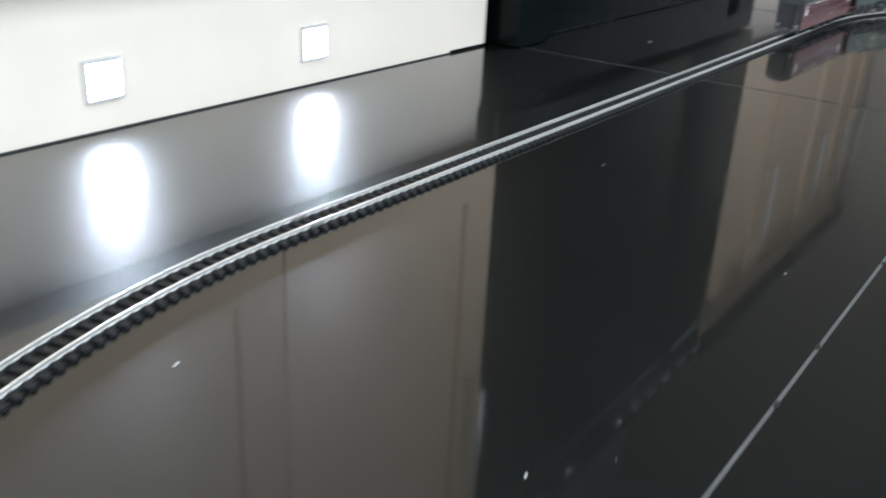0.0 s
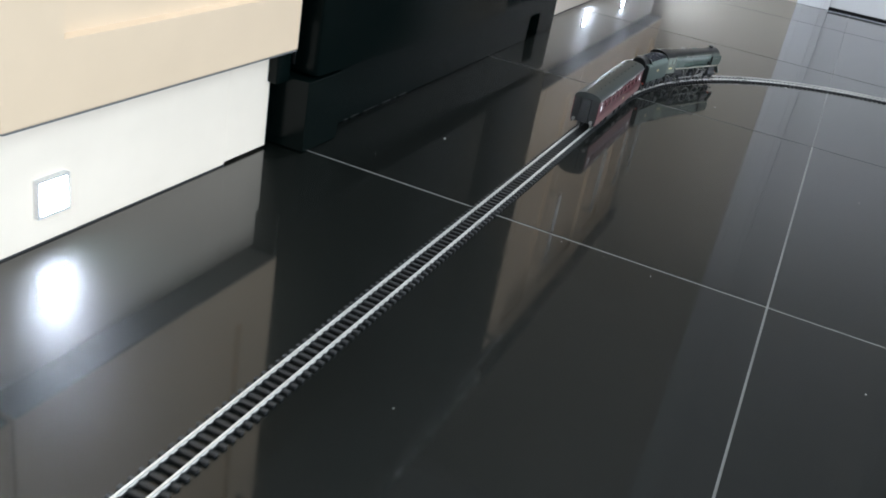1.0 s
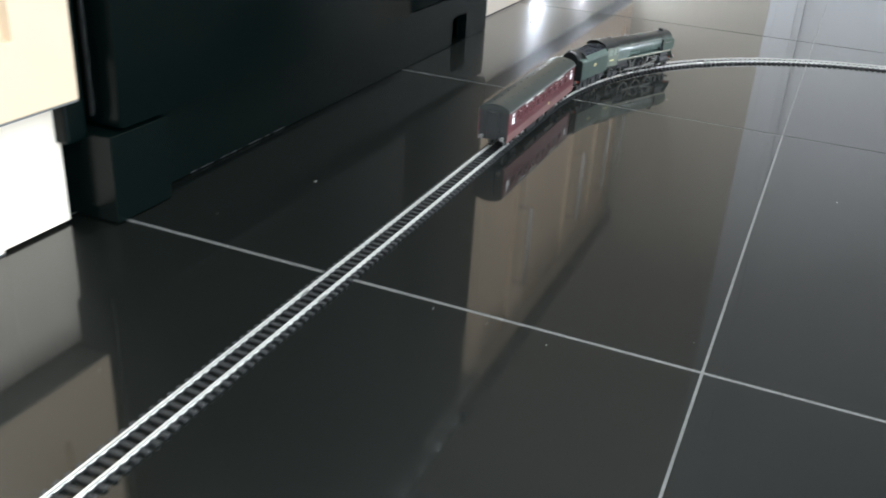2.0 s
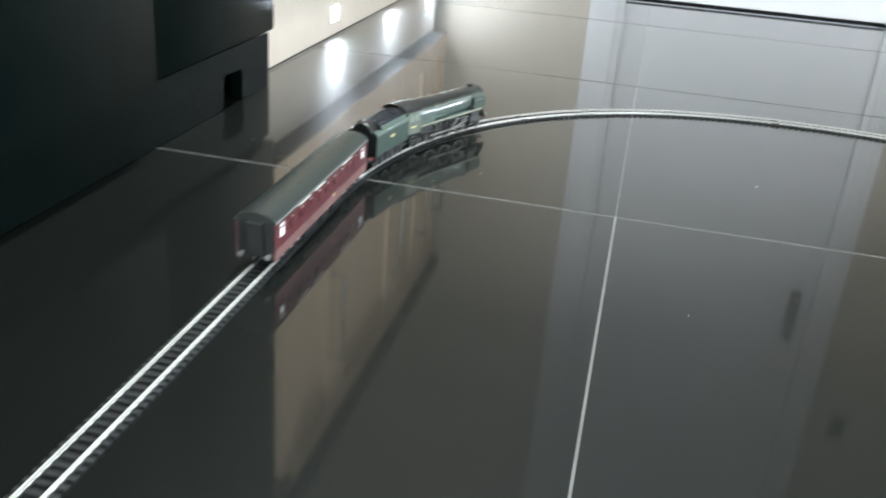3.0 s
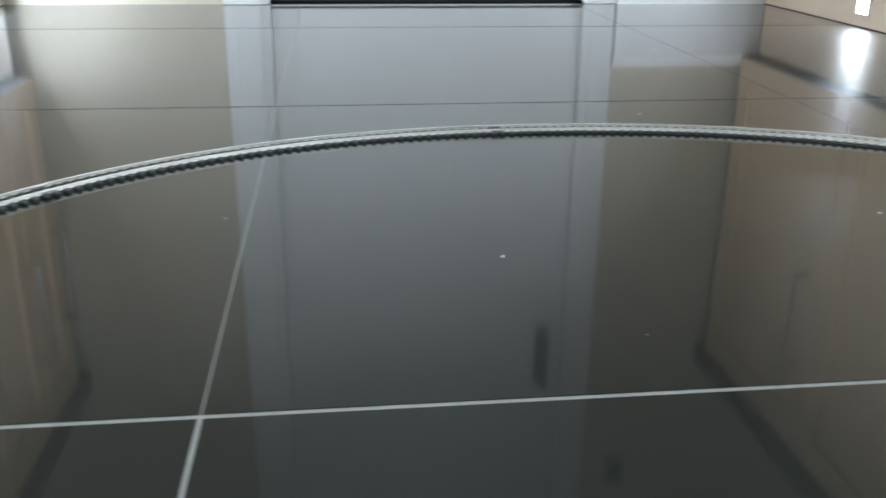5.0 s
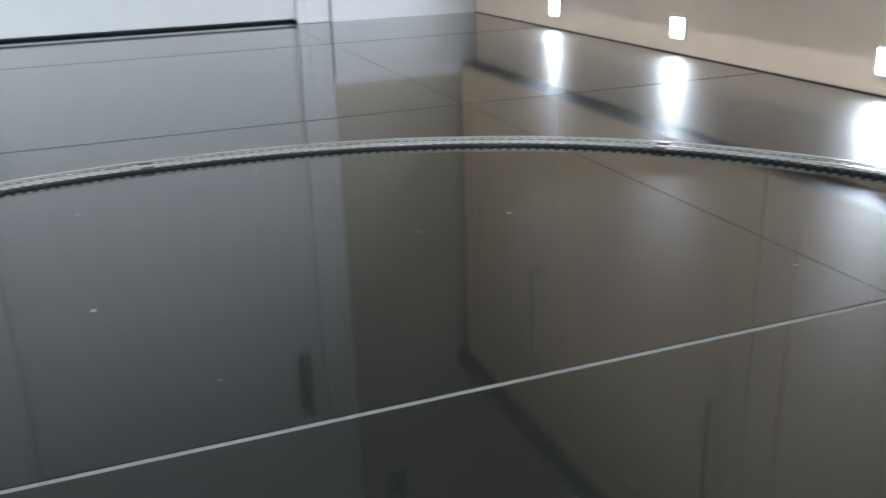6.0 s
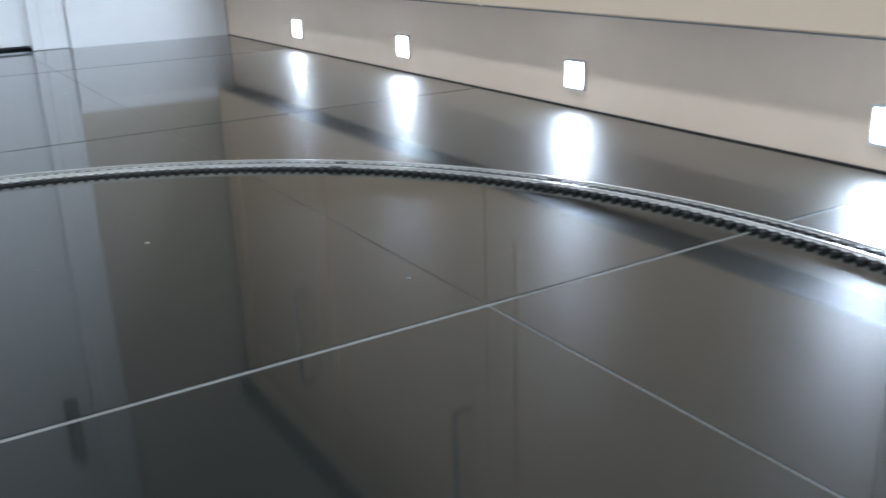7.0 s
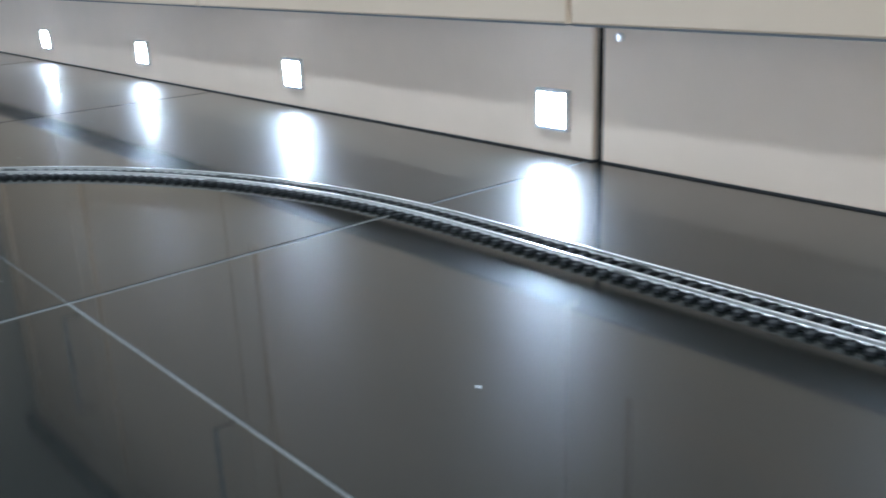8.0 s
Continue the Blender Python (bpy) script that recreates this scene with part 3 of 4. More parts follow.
def mrod(bm, a, b, r, r2=None, seg=10):
    return rod(bm, [v * MM for v in a], [v * MM for v in b], r * MM, None if r2 is None else r2 * MM, seg)


def arch(half, z0, zs, zt, steps=12):
    """A closed section: straight sides from z0 to zs, then a rounded top up to zt."""
    pts = [(half, z0), (half, zs)]
    for i in range(1, steps):
        a = math.pi * i / steps
        pts.append((half * math.cos(a), zs + (zt - zs) * math.sin(a)))
    return [(a * MM, b * MM) for a, b in pts + [(-half, zs), (-half, z0)]]


def locomotive(at):
    ob = thing("steam_locomotive", "grey-green model steam locomotive with shade painted along its top", "model locomotive", at=at)
    bm = B()
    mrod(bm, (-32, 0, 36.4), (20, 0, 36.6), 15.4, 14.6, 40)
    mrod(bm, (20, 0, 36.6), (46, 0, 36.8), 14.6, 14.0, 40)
    part("boiler", bm, M_BOILER, ob, "pale grey-green boiler with shade painted on top", True)
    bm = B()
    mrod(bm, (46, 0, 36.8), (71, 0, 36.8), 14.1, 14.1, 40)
    part("smokebox", bm, M_SMOKE, ob, "dark weathered smokebox with shade painted on top", True)
    bm = B()
    mrod(bm, (71, 0, 36.8), (73, 0, 36.8), 11.6, 10.2, 30)
    mrod(bm, (73, 0, 36.8), (74.2, 0, 36.8), 10.2, 5.4, 30)
    mrod(bm, (74, 0, 37), (76, 0, 37), 1.2, seg=8)
    sd = part("smokebox_door", bm, M_RUST, ob, "grey smokebox door", True)
    bm = B()
    mbox(bm, 74.4, 75.2, -5, 5, 41.2, 43.4)
    part("number_plate", bm, M_BOARD, sd)
    bm = B()
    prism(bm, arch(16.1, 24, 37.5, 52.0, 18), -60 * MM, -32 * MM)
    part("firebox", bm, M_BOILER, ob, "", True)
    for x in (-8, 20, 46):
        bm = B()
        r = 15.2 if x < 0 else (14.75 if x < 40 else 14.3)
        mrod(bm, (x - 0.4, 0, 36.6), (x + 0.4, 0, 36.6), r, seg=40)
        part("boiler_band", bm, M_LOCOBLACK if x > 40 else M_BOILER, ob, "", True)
    # cab with two side windows
    for sy in (-1, 1):
        bm = B()
        y0, y1 = sorted((17.0 * sy, 16.0 * sy))
        mbox(bm, -84, -60, y0, y1, 20, 34)
        mbox(bm, -84, -79.5, y0, y1, 34, 42)
        mbox(bm, -71.2, -69.4, y0, y1, 34, 42)
        mbox(bm, -62.4, -60, y0, y1, 34, 42)
        mbox(bm, -84, -60, y0, y1, 42, 45)
        side = part("cab_side", bm, M_CABSIDE, ob, "paler green cab side")
        for x0, x1 in ((-79.5, -71.2), (-69.4, -62.4)):
            bm = B()
            mbox(bm, x0 + 0.1, x1 - 0.1, *sorted((16.6 * sy, 16.3 * sy)), 34.1, 41.9)
            part("pane", bm, M_CABPANE, side, "cab window painted pale for light through it")
        bm = B()
        yy0, yy1 = sorted((17.05 * sy, 17.3 * sy))
        mbox(bm, -78, -69, yy0, yy1, 27.0, 29.0)
        part("number", bm, M_GOLD, side, "yellow painted number bar")
    bm = B()
    pts = [(17.1 * math.cos(math.pi * i / 14) * MM, (44.4 + 7.7 * math.sin(math.pi * i / 14)) * MM) for i in range(15)]
    pts += [(16.2 * math.cos(math.pi * i / 14) * MM, (44.0 + 7.2 * math.sin(math.pi * i / 14)) * MM) for i in range(14, -1, -1)]
    prism(bm, pts, -88 * MM, -60 * MM)
    part("cab_roof", bm, M_LOCOBLACK, ob, "black cab roof", True)
    bm = B()
    prism(bm, arch(16, 20, 44, 51.4), -61 * MM, -60 * MM)
    part("cab_front", bm, M_LOCOBLACK, ob)
    # running plate, sloping down at the front
    for sy in (-1, 1):
        bm = B()
        y0, y1 = sorted((12.0 * sy, 18.0 * sy))
        mbox(bm, -60, 62, y0, y1, 26.2, 27.4)
        mbox(bm, -60, 62, *sorted((17.2 * sy, 18.0 * sy)), 24.4, 26.2)
        plate = part("running_plate", bm, M_GREEN, ob, "green running plate with pale edge")
        bm = B()
        mbox(bm, -60, 62, *sorted((18.0 * sy, 18.25 * sy)), 25.6, 27.5)
        part("edge_line", bm, M_EDGE, plate, "pale lined edge")
        bm = B()
        prism(bm, [(y0 * MM, 0), (y1 * MM, 0), (y1 * MM, 1.2 * MM), (y0 * MM, 1.2 * MM)], 0, 17.5 * MM)
        bmesh.ops.transform(bm, matrix=Matrix.Translation((62 * MM, 0, 26.2 * MM)) @ Matrix.Rotation(radians(50), 4, "Y"), verts=bm.verts)
        part("step_plate", bm, M_GREEN, ob)
        # smoke deflector
        bm = B()
        y0, y1 = sorted((16.4 * sy, 17.2 * sy))
        prism(bm, [(44 * MM, 27.4 * MM), (68 * MM, 27.4 * MM), (70.5 * MM, 32 * MM), (70.5 * MM, 39.5 * MM), (68 * MM, 42 * MM), (46 * MM, 42 * MM), (44 * MM, 41 * MM)],
              y0 * MM, y1 * MM, "y")
        plate = part("smoke_deflector", bm, M_GREEN, ob)
        bm = B()
        mbox(bm, 43.2, 44.4, *sorted((16.2 * sy, 17.6 * sy)), 27.4, 41.6, 0.2)
        part("edge_strip", bm, M_LOCOBLACK, plate, "black rear edge")
        bm = B()
        mrod(bm, (50, 17.5 * sy, 38), (64, 17.5 * sy, 38), 0.35, seg=6)
        part("handrail", bm, M_RUST, plate)
        bm = B()
        mrod(bm, (-30, 14.7 * sy, 43.5), (44, 13.6 * sy, 43.5), 0.35, seg=6)
        for x in (-28, -6, 16, 40):
            mrod(bm, (x, 11.8 * sy, 42.8), (x, 14.2 * sy, 43.6), 0.45, seg=6)
        part("handrail", bm, M_RUST, ob, "thin steel handrail")
        bm = B()
        mrod(bm, (38, 14.6 * sy, 14.5), (58, 14.6 * sy, 14.5), 5.2, seg=20)
        mrod(bm, (37, 14.6 * sy, 14.5), (38, 14.6 * sy, 14.5), 4.0, seg=20)
        mbox(bm, 40, 56, *sorted((10 * sy, 17.5 * sy)), 18.5, 25)
        part("cylinder", bm, M_GEAR, ob, "dull grey cylinder", True)
        bm = B()
        mbox(bm, -36, 33, *sorted((12.2 * sy, 13.3 * sy)), 8.2, 10.6, 0.3)
        part("coupling_rod", bm, M_RUST, ob, "bright steel coupling rod")
        bm = B()
        mrod(bm, (0, 14.2 * sy, 9.0), (30, 14.2 * sy, 14.0), 1.0, seg=8)
        mrod(bm, (26, 14.2 * sy, 14.4), (38, 14.2 * sy, 14.4), 0.9, seg=8)
        mbox(bm, 24, 38, *sorted((13.6 * sy, 15.2 * sy)), 16.4, 17.6)
        part("connecting_rod", bm, M_RUST, ob, "bright steel connecting rod")
        bm = B()
        mrod(bm, (2, 15.6 * sy, 9.5), (14, 15.6 * sy, 20), 0.7, seg=8)
        mrod(bm, (10, 15.4 * sy, 21), (38, 15.4 * sy, 20.5), 0.7, seg=8)
        mrod(bm, (34, 15.4 * sy, 21), (30, 15.4 * sy, 13), 0.6, seg=8)
        mbox(bm, 11.5, 14.5, *sorted((14.6 * sy, 15.4 * sy)), 16, 25)
        part("valve_gear", bm, M_RUST, ob, "bright steel valve gear")
        bm = B()
        mbox(bm, -58, -34, *sorted((13.6 * sy, 14.6 * sy)), 14.0, 24.0, 0.4)
        mrod(bm, (-58, 15.0 * sy, 17), (-34, 15.0 * sy, 17), 1.1, seg=8)
        part("ash_pan", bm, M_GEAR, ob, "dull grey ash pan")
        bm = B()
        mrod(bm, (-34, 15.0 * sy, 30.5), (-14, 14.6 * sy, 30.5), 1.5, seg=10)
        mrod(bm, (-14, 14.6 * sy, 30.5), (-10, 14.6 * sy, 30.5), 2.0, seg=10)
        part("injector_pipe", bm, M_GREEN, ob, smooth=True)
        bm = B()
        mrod(bm, (40, 11.0 * sy, 33), (46, 16.0 * sy, 26), 2.2, seg=12)
        part("steam_pipe", bm, M_LOCOBLACK, ob, smooth=True)
    bm = B()
    mbox(bm, -84, 74, -6.0, 6.0, 6, 26)
    mbox(bm, -84, -60, -15.5, 15.5, 17, 20.4)
    mbox(bm, 56, 76, -10, 10, 15, 17)
    part("frame", bm, M_LOCOBLACK, ob, "black frame")
    bm = B()
    mrod(bm, (58, 0, 48.6), (58, 0, 53.0), 3.6, 3.3, 18)
    mrod(bm, (58, 0, 52.8), (58, 0, 53.8), 4.0, 4.0, 18)
    part("chimney", bm, M_LOCOBLACK, ob, smooth=True)
    bm = B()
    bmesh.ops.create_uvsphere(bm, u_segments=18, v_segments=10, radius=4.8 * MM, matrix=Matrix.Translation((8 * MM, 0, 47.8 * MM)) @ Matrix.Diagonal((1.35, 0.9, 1.0, 1)))
    part("dome", bm, M_GREEN, ob, smooth=True)
    for x, y in ((-24, 2.2), (-24, -2.2)):
        bm = B()
        mrod(bm, (x, y, 50.5), (x, y, 54), 1.1, 0.9, 10)
        part("safety_valve", bm, M_RUST, ob, smooth=True)
    bm = B()
    mrod(bm, (-56, -1, 52.4), (-56, 6, 52.4), 0.9, seg=8)
    part("whistle", bm, M_RUST, ob)
    bm = B()
    mbox(bm, 74, 76, -15.5, 15.5, 12.5, 16.5, 0.3)
    part("buffer_beam", bm, M_RED, ob, "dull red buffer beam")
    buffers(ob, 76, 14.2, 1)
    bm = B()
    for y in (-9, 9):
        mrod(bm, (75, y, 17.5), (69, y * 0.8, 28), 0.7, seg=6)
    part("front_stay", bm, M_RUST, ob)
    bm = B()
    mbox(bm, 76, 84, -1.2, 1.2, 6.5, 9)
    mbox(bm, 83, 84.5, -7, 7, 6.5, 8)
    part("coupling", bm, M_LOCOBLACK, ob)
    wheels(ob, (-29, 0, 29), 12.4)
    wheels(ob, (44, 66), 6.0)
    wheels(ob, (-62,), 6.8)
    for x in (-62,):
        for sy in (-1, 1):
            bm = B()
            mbox(bm, x - 11, x + 11, *sorted((11 * sy, 13 * sy)), 5, 11, 0.5)
            mbox(bm, x - 2.5, x + 2.5, *sorted((13 * sy, 14.5 * sy)), 4.5, 9.5, 0.4)
            part("trailing_truck", bm, M_GEAR, ob)
    return ob


def tender(at):
    ob = thing("tender", "dark green model tender heaped with coal behind the locomotive", "model tender", at=at)
    # body with sides turned inwards at the top
    bm = B()
    prism(bm, [(17.2 * MM, 17 * MM), (17.2 * MM, 38 * MM), (16.4 * MM, 41 * MM), (14.0 * MM, 42 * MM), (-14.0 * MM, 42 * MM), (-16.4 * MM, 41 * MM), (-17.2 * MM, 38 * MM), (-17.2 * MM, 17 * MM)], -47 * MM, 46 * MM)
    part("tank", bm, M_GREEN, ob, "dark green tank")
    for sy in (-1, 1):
        bm = B()
        prism(bm, [(16.4 * sy * MM, 41 * MM), (13.4 * sy * MM, 45.4 * MM), (12.8 * sy * MM, 45.2 * MM), (15.4 * sy * MM, 40.8 * MM)], -30 * MM, 44 * MM)
        part("bunker_side", bm, M_GREEN, ob, "green coal bunker side")
        # painted badge: a flattened diamond with a round centre
        bm = B()
        y = 17.22 * sy * MM
        cxb, czb = -1 * MM, 31 * MM
        loop = [(cxb - 6.5 * MM, czb + 0.3 * MM), (cxb - 2.2 * MM, czb + 1.1 * MM), (cxb, czb + 2.8 * MM), (cxb + 2.2 * MM, czb + 1.1 * MM), (cxb + 6.5 * MM, czb + 0.3 * MM),
                (cxb + 2.2 * MM, czb - 1.1 * MM), (cxb, czb - 2.8 * MM), (cxb - 2.2 * MM, czb - 1.1 * MM)]
        prism(bm, loop, y, y + 0.15 * sy * MM, "y")
        badge = part("badge", bm, M_GOLD, ob, "yellow and red painted badge")
        bm = B()
        rod(bm, (cxb, y + 0.15 * sy * MM, czb), (cxb, y + 0.3 * sy * MM, czb), 0.8 * MM, seg=14)
        part("badge_centre", bm, M_CREST, badge)
        bm = B()
        mbox(bm, -46, 46, *sorted((12.5 * sy, 14.0 * sy)), 9, 17.2)
        for x in (-29, 0, 29):
            mbox(bm, x - 4, x + 4, *sorted((14 * sy, 15.6 * sy)), 5.0, 12.5, 0.5)
            mbox(bm, x - 9, x + 9, *sorted((14 * sy, 15.0 * sy)), 12.6, 14.2, 0.4)
        for x in (-15, 15):
            mbox(bm, x - 1.2, x + 1.2, *sorted((14 * sy, 15.8 * sy)), 9, 17)
        part("side_frame", bm, M_GEAR, ob, "dull grey side frame")
        bm = B()
        mrod(bm, (45.5, 16 * sy, 20), (45.5, 16 * sy, 42), 0.4, seg=6)
        mrod(bm, (-46.5, 15.5 * sy, 20), (-47.6, 15.5 * sy, 40), 0.4, seg=6)
        part("handrail", bm, M_RUST, ob)
    # bunker ends, coal pusher drum and rear top
    bm = B()
    prism(bm, arch(13.6, 41, 43, 49.5), 42 * MM, 44.5 * MM)
    part("bunker_front", bm, M_LOCOBLACK, ob)
    bm = B()
    prism(bm, arch(13.8, 41, 43.5, 50.5), -32 * MM, -28.5 * MM)
    part("bunker_back", bm, M_LOCOBLACK, ob, "rounded black bunker back plate", True)
    bm = B()
    mrod(bm, (-46.5, 0, 39.0), (-30, 0, 39.0), 12.0, 12.0, 32)
    mrod(bm, (-49.8, 0, 39.0), (-46.5, 0, 39.0), 11.0, 12.0, 32)
    part("coal_hood", bm, M_LOCOBLACK, ob, "round black hood behind the coal", True)
    bm = B()
    mrod(bm, (-38, -6, 44), (-38, 6, 44), 3.4, seg=18)
    mrod(bm, (-42, 9, 42), (-42, 9, 45.5), 3.0, seg=14)
    part("water_filler", bm, M_LOCOBLACK, ob, smooth=True)
    bm = B()
    prism(bm, arch(16.8, 14, 37, 44.5), -48.2 * MM, -46.8 * MM)
    mbox(bm, -49.2, -48.2, -13.0, 13.0, 20, 38, 0.5)
    part("rear_plate", bm, M_LOCOBLACK, ob, "black rear plate")
    bm = B()
    mbox(bm, -49.5, -48, -17, 17, 11.5, 16.5, 0.3)
    part("buffer_beam", bm, M_LOCOBLACK, ob)
    for y0 in (-15.0, 10.0):
        bm = B()
        mbox(bm, -50.2, -49.5, y0, y0 + 5.0, 13.2, 16.0, 0.4)
        part("red_mark", bm, M_RED, ob, "small red mark on the buffer beam")
    buffers(ob, -49.5, 14, -1)
    rng = random.Random(4)
    bm = B()
    for i in range(420):
        x, y = rng.uniform(-27, 41), rng.uniform(-12.5, 12.5)
        z = 43.2 + 4.6 * (1 - (y / 13) ** 2) + rng.uniform(-0.8, 0.6) + (1.2 if x > 20 else 0)
        r = rng.uniform(0.7, 1.6)
        m = Matrix.Translation((x * MM, y * MM, z * MM)) @ Euler((rng.uniform(0, 6), rng.uniform(0, 6), rng.uniform(0, 6))).to_matrix().to_4x4() @ Matrix.Diagonal((r * MM, r * 0.8 * MM, r * 0.7 * MM, 1))
        bmesh.ops.create_icosphere(bm, subdivisions=1, radius=1.0, matrix=m)
    heap = arch(12.8, 41, 41.5, 46.8)
    prism(bm, heap, -28.4 * MM, 42 * MM)
    tagged(part("coal_load", bm, M_COAL, ob, "heaped black coal"), kind="stuff")
    bm = B()
    mbox(bm, -46, 46, -8, 8, 8, 17.1)
    mbox(bm, 46, 54, -4, 4, 14, 17)
    mbox(bm, 46, 47.5, -13, 13, 17, 40)
    part("underframe", bm, M_LOCOBLACK, ob)
    wheels(ob, (-29, 0, 29), 7.0)
    return ob


def coach(at):
    ob = thing("railway_coach", "maroon model passenger coach with grey roof behind tender", "model coach", at=at)
    L = 128.0
    wins = []
    for i in range(9):
        a = -L + 27 + i * 22.6
        wins.append((a, a + 15.5))
    ends = [(-L + 11, -L + 19), (L - 19, L - 11)]
    spans = sorted(wins + ends)
    for sy in (-1, 1):
        bm = B()
        y0, y1 = sorted((17.0 * sy, 16.0 * sy))
        mbox(bm, -L, L, y0, y1, 19.0, 27.0)
        mbox(bm, -L, L, y0, y1, 38.5, 41.5)
        edge = -L
        for a, b in spans + [(L, L)]:
            if a > edge:
                mbox(bm, edge, a, y0, y1, 27.0, 38.5)
            edge = b
        side = part("body_side", bm, M_MAROON, ob, "glossy maroon body side")
        for a, b in spans:
            bm = B()
            lit = (a, b) in ends
            mbox(bm, a, b, *sorted((16.7 * sy, 16.3 * sy)), 27.0, 38.5)
            pane = part("pane", bm, M_LIT if lit else M_PANE, side, "bright pale pane" if lit else "dim curtained pane")
            bm = B()
            yb = sorted((16.72 * sy, 17.15 * sy))
            mbox(bm, a, b, *yb, 34.4, 35.2)
            for k in range(1, 2 if lit else 4):
                xx = a + (b - a) * k / (2 if lit else 4)
                mbox(bm, xx - 0.4, xx + 0.4, *yb, 35.2, 38.5)
            part("glazing_bar", bm, M_MAROON, pane)
            if not lit:
                # a window glint, drawn as a small white block
                bm = B()
                mbox(bm, a + 9.5, a + 11.5, *yb, 35.8, 37.0, 0.2)
                part("ventilator", bm, M_BOARD, pane, "small white mark painted as a glint")
        for a in (-74, -34, 46):
            bm = B()
            for k in range(3):
                mbox(bm, a + k * 9.5, a + k * 9.5 + 8.2, *sorted((17.0 * sy, 17.35 * sy)), 39.4, 40.8)
            part("name_board", bm, M_BOARD, side, "white lettered board drawn as bars")
        bm = B()
        rod(bm, (20 * MM, 17.0 * sy * MM, 18.5 * MM), (20 * MM, 17.25 * sy * MM, 18.5 * MM), 1.9 * MM, seg=16)
        part("crest", bm, M_GOLD, side, "round yellow crest")
        bm = B()
        prism(bm, [(17.0 * sy * MM, 19.0 * MM), (16.5 * sy * MM, 9.5 * MM), (15.5 * sy * MM, 9.5 * MM), (16.0 * sy * MM, 19.0 * MM)], -L * MM, L * MM)
        part("lower_panel", bm, M_LOWER_SHEEN, side, "lower panel painted paler pink for its sheen")
        # the highlight on the roof's shoulder, made as a pale strip
        bm = B()
        mbox(bm, -L, L, *sorted((16.6 * sy, 17.75 * sy)), 41.2, 42.8, 0.3)
        part("cornice", bm, M_ROOF_SHEEN, ob, "pale grey strip painted as the roof edge's highlight")
        bm = B()
        mbox(bm, -L, L, *sorted((13.5 * sy, 15.0 * sy)), 8.0, 12.0)
        for xa, xb in ((-58, -22), (-12, 8), (20, 52)):
            mbox(bm, xa, xb, *sorted((13.0 * sy, 16.0 * sy)), 3.0, 9.0, 0.4)
        part("solebar", bm, M_LOCOBLACK, ob)
    for e in (-1, 1):
        bm = B()
        mbox(bm, *sorted((L * e, (L - 1) * e)), -16, 16, 12, 41.5)
        part("body_end", bm, M_LOCOBLACK, ob, "black coach end")
        bm = B()
        mbox(bm, *sorted((L * e, (L + 4) * e)), -6.5, 6.5, 13, 42, 0.6)
        part("gangway", bm, M_LOCOBLACK, ob, "black gangway bellows")
        buffers(ob, L * e, 14, e)
        bm = B()
        mbox(bm, *sorted(((L - 4) * e, (L + 6.5) * e)), -1.2, 1.2, 6.5, 9)
        part("coupling", bm, M_LOCOBLACK, ob)
        # bogie
        bm = B()
        c = 92 * e
        for sy in (-1, 1):
            mbox(bm, c - 20, c + 20, *sorted((12 * sy, 13.6 * sy)), 5.5, 8.8, 0.4)
            for x in (c - 16, c + 16):
                mbox(bm, x - 3, x + 3, *sorted((13 * sy, 15.2 * sy)), 4.5, 9.6, 0.4)
            mbox(bm, c - 5, c + 5, *sorted((12.5 * sy, 14.5 * sy)), 4.0, 8.0, 0.4)
        mbox(bm, c - 6, c + 6, -12, 12, 7, 10)
        part("bogie", bm, M_LOCOBLACK, ob, "black bogie")
        wheels(ob, (c - 16, c + 16), 7.0)
    bm = B()
    prism(bm, arch(17.4, 41.0, 41.8, 49.5, 16), -L * MM, L * MM)
    roof = part("roof", bm, M_ROOF, ob, "grey rounded roof", True)
    for i in range(11):
        x = -112 + i * 22.4
        for y in (-6, 6):
            bm = B()
            z = 41.6 + 7.9 * math.sqrt(1 - (y / 17.4) ** 2)
            mrod(bm, (x, y, z - 0.5), (x, y, z + 0.8), 1.2, 0.9, 10)
            part("roof_vent", bm, M_GEAR, roof, smooth=True)
    bm = B()
    mbox(bm, -L + 1, L - 1, -15.9, 15.9, 10.5, 13)
    part("underfloor", bm, M_LOCOBLACK, ob)
    bm = B()
    mbox(bm, -L + 1.2, L - 1.2, -0.6, 0.6, 13, 40)
    part("partition", bm, M_BOARD, ob, "pale inner partition")
    return ob


FRONT = 0.372
def sized(m, along, across):
    return m @ Matrix.Diagonal((along, across, across, 1))


locomotive(sized(on_track(FRONT - 0.010, FRONT - 0.168), 1.12, 1.16))
tender(sized(on_track(FRONT - 0.202, FRONT - 0.263), 0.93, 1.16))
coach(sized(on_track(FRONT - 0.345, FRONT - 0.539), 1.06, 1.14))

# ---- floor tiles, each a piece of its own
tile_me = {}


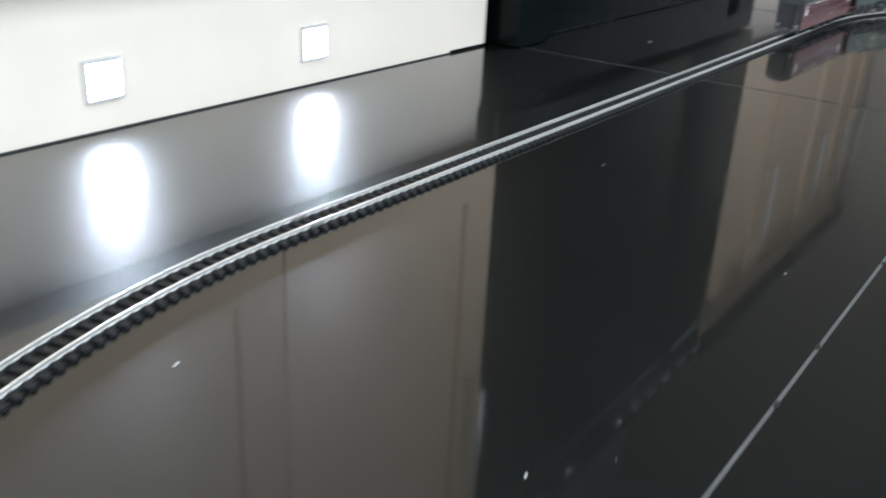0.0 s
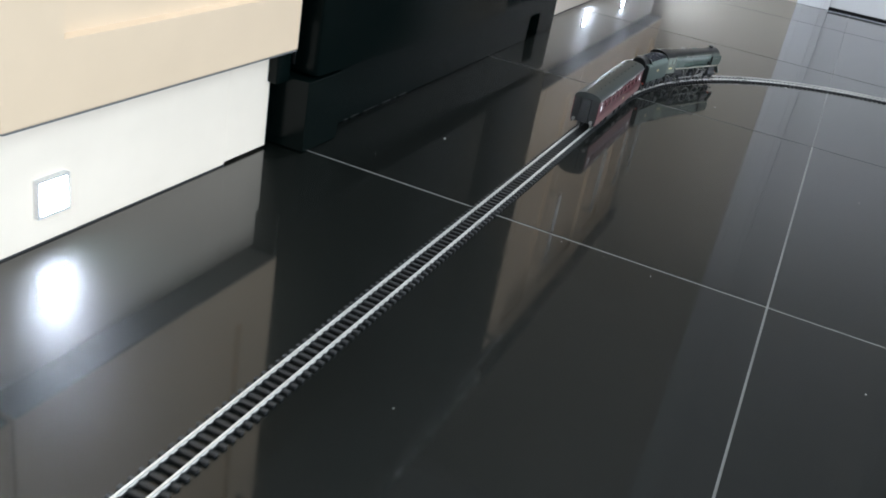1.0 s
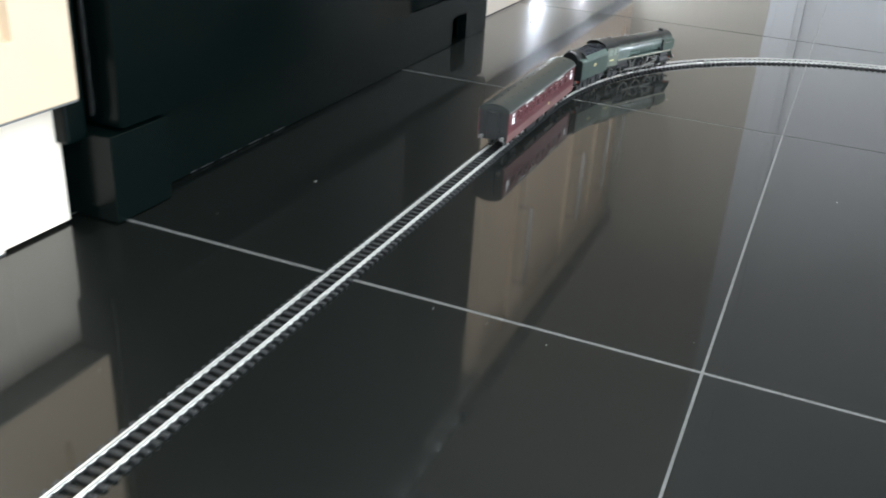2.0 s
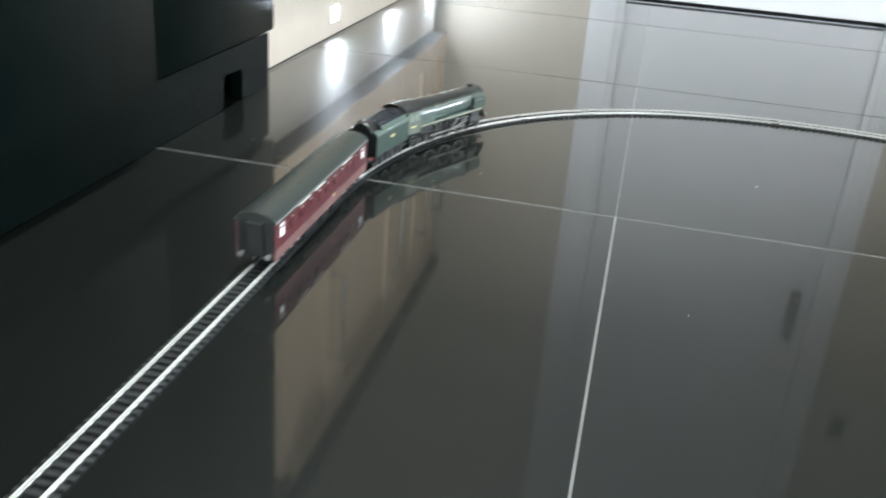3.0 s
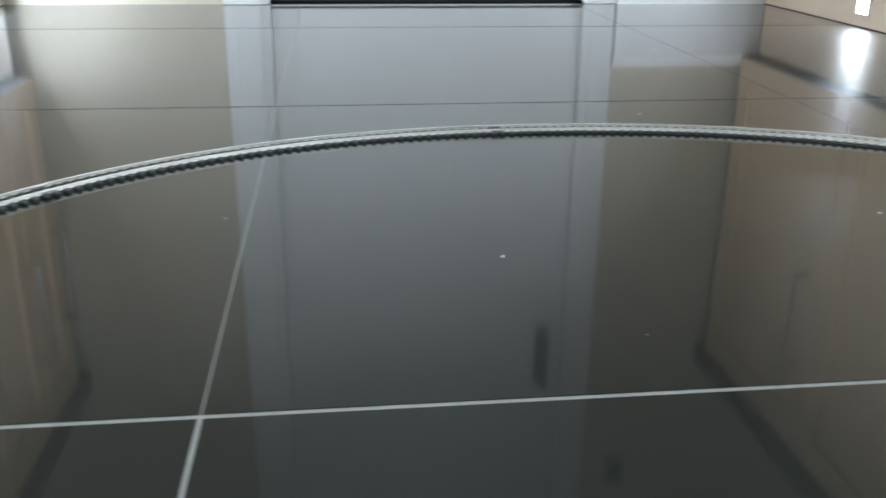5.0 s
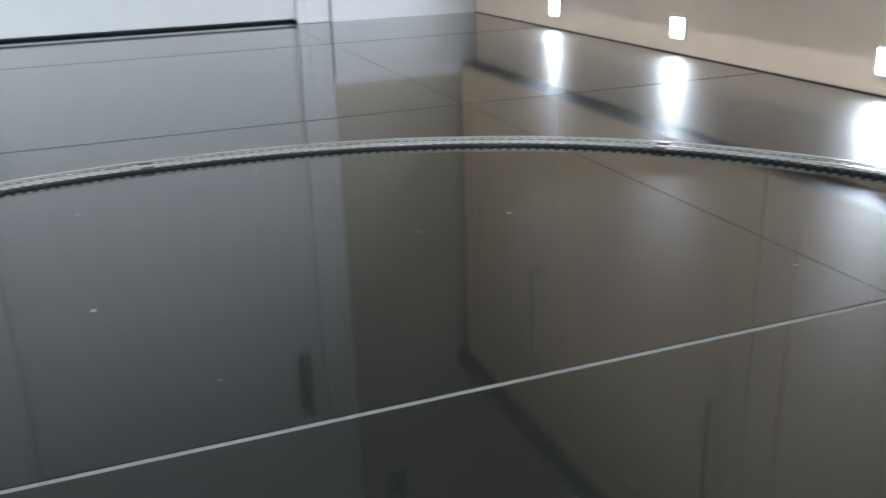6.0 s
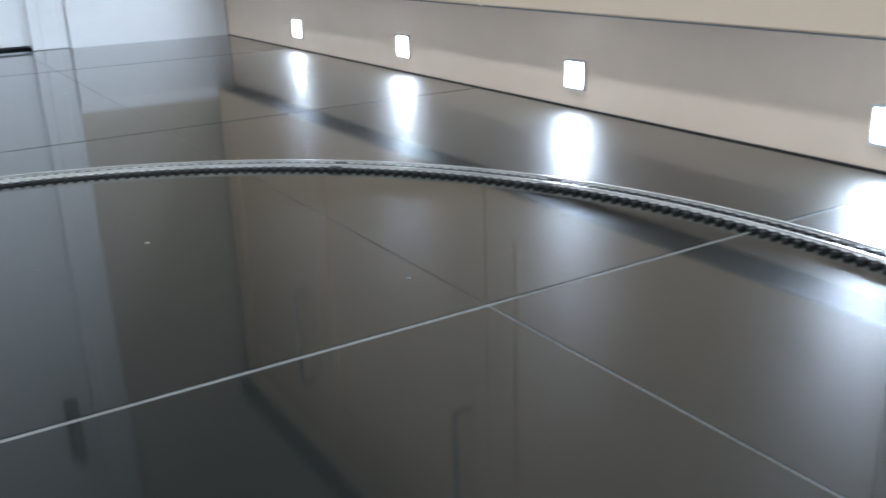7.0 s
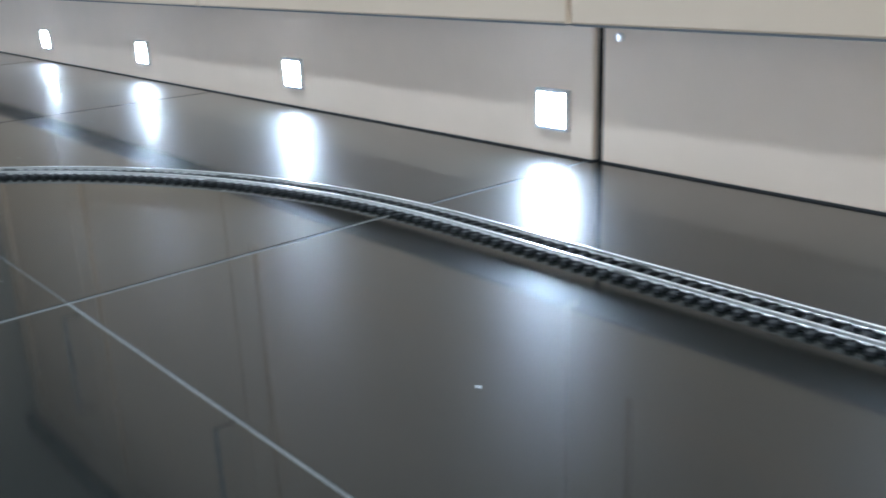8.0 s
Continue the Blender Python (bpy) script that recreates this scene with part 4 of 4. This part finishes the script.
def tile_mesh(w, l):
    key = (round(w, 4), round(l, 4))
    if key not in tile_me:
        bm = B()
        box(bm, 0, w, 0, l, -0.012, 0.0)
        tile_me[key] = mesh_of("tile", bm, M_TILE)
    return tile_me[key]


ROWS_Y = [-4.6 * TILE_Y, -3 * TILE_Y, -TILE_Y, 0.0, TILE_Y, 2 * TILE_Y, 1.92]


def side_gap(i, beyond):
    """Half the width of the joint at x = i tiles, on the far or the near side of y = 0."""
    if i == 0:
        return 0.0005 if beyond else 0.0011
    return 0.0005 if beyond else 0.0010


for i in range(-2, 3):
    for r0, r1 in zip(ROWS_Y, ROWS_Y[1:]):
        x0, y0 = i * TILE_X + side_gap(i, r0 >= 0), r0 + JOINT / 2
        x1, y1 = min((i + 1) * TILE_X - side_gap(i + 1, r0 >= 0), 1.70), r1 - JOINT / 2
        share("tile", tile_mesh(x1 - x0, y1 - y0), floor, Matrix.Translation((x0, y0, 0)))

# ---- specks of dust and crumbs on the tiles
rng = random.Random(11)
bm = B()
for i in range(110):
    x, y, r = rng.uniform(-0.50, 0.98), rng.uniform(-1.5, 1.5), rng.choice((0.0003, 0.0004, 0.0005, 0.0008))
    m = Matrix.Translation((x, y, r * 0.5)) @ Euler((rng.uniform(0, 6), rng.uniform(0, 6), rng.uniform(0, 6))).to_matrix().to_4x4() @ Matrix.Diagonal((r * rng.uniform(0.8, 2.0), r, r * 0.7, 1))
    bmesh.ops.create_icosphere(bm, subdivisions=1, radius=1.0, matrix=m)
single("floor_crumbs", bm, M_BOARD, "pale crumbs and dust specks on dark tiles", "crumbs", "stuff")

# dark chips knocked out of the long joint
for k, cy in enumerate((-1.31, -1.239, -1.093, -1.065)):
    bm = B()
    m = Matrix.Translation((0.0006 * (-1) ** k, cy, -0.0002)) @ Matrix.Diagonal((0.0016, 0.0045 - 0.0006 * k, 0.0006, 1))
    bmesh.ops.create_icosphere(bm, subdivisions=1, radius=1.0, matrix=m)
    part("grout_chip", bm, M_DARK, floor)
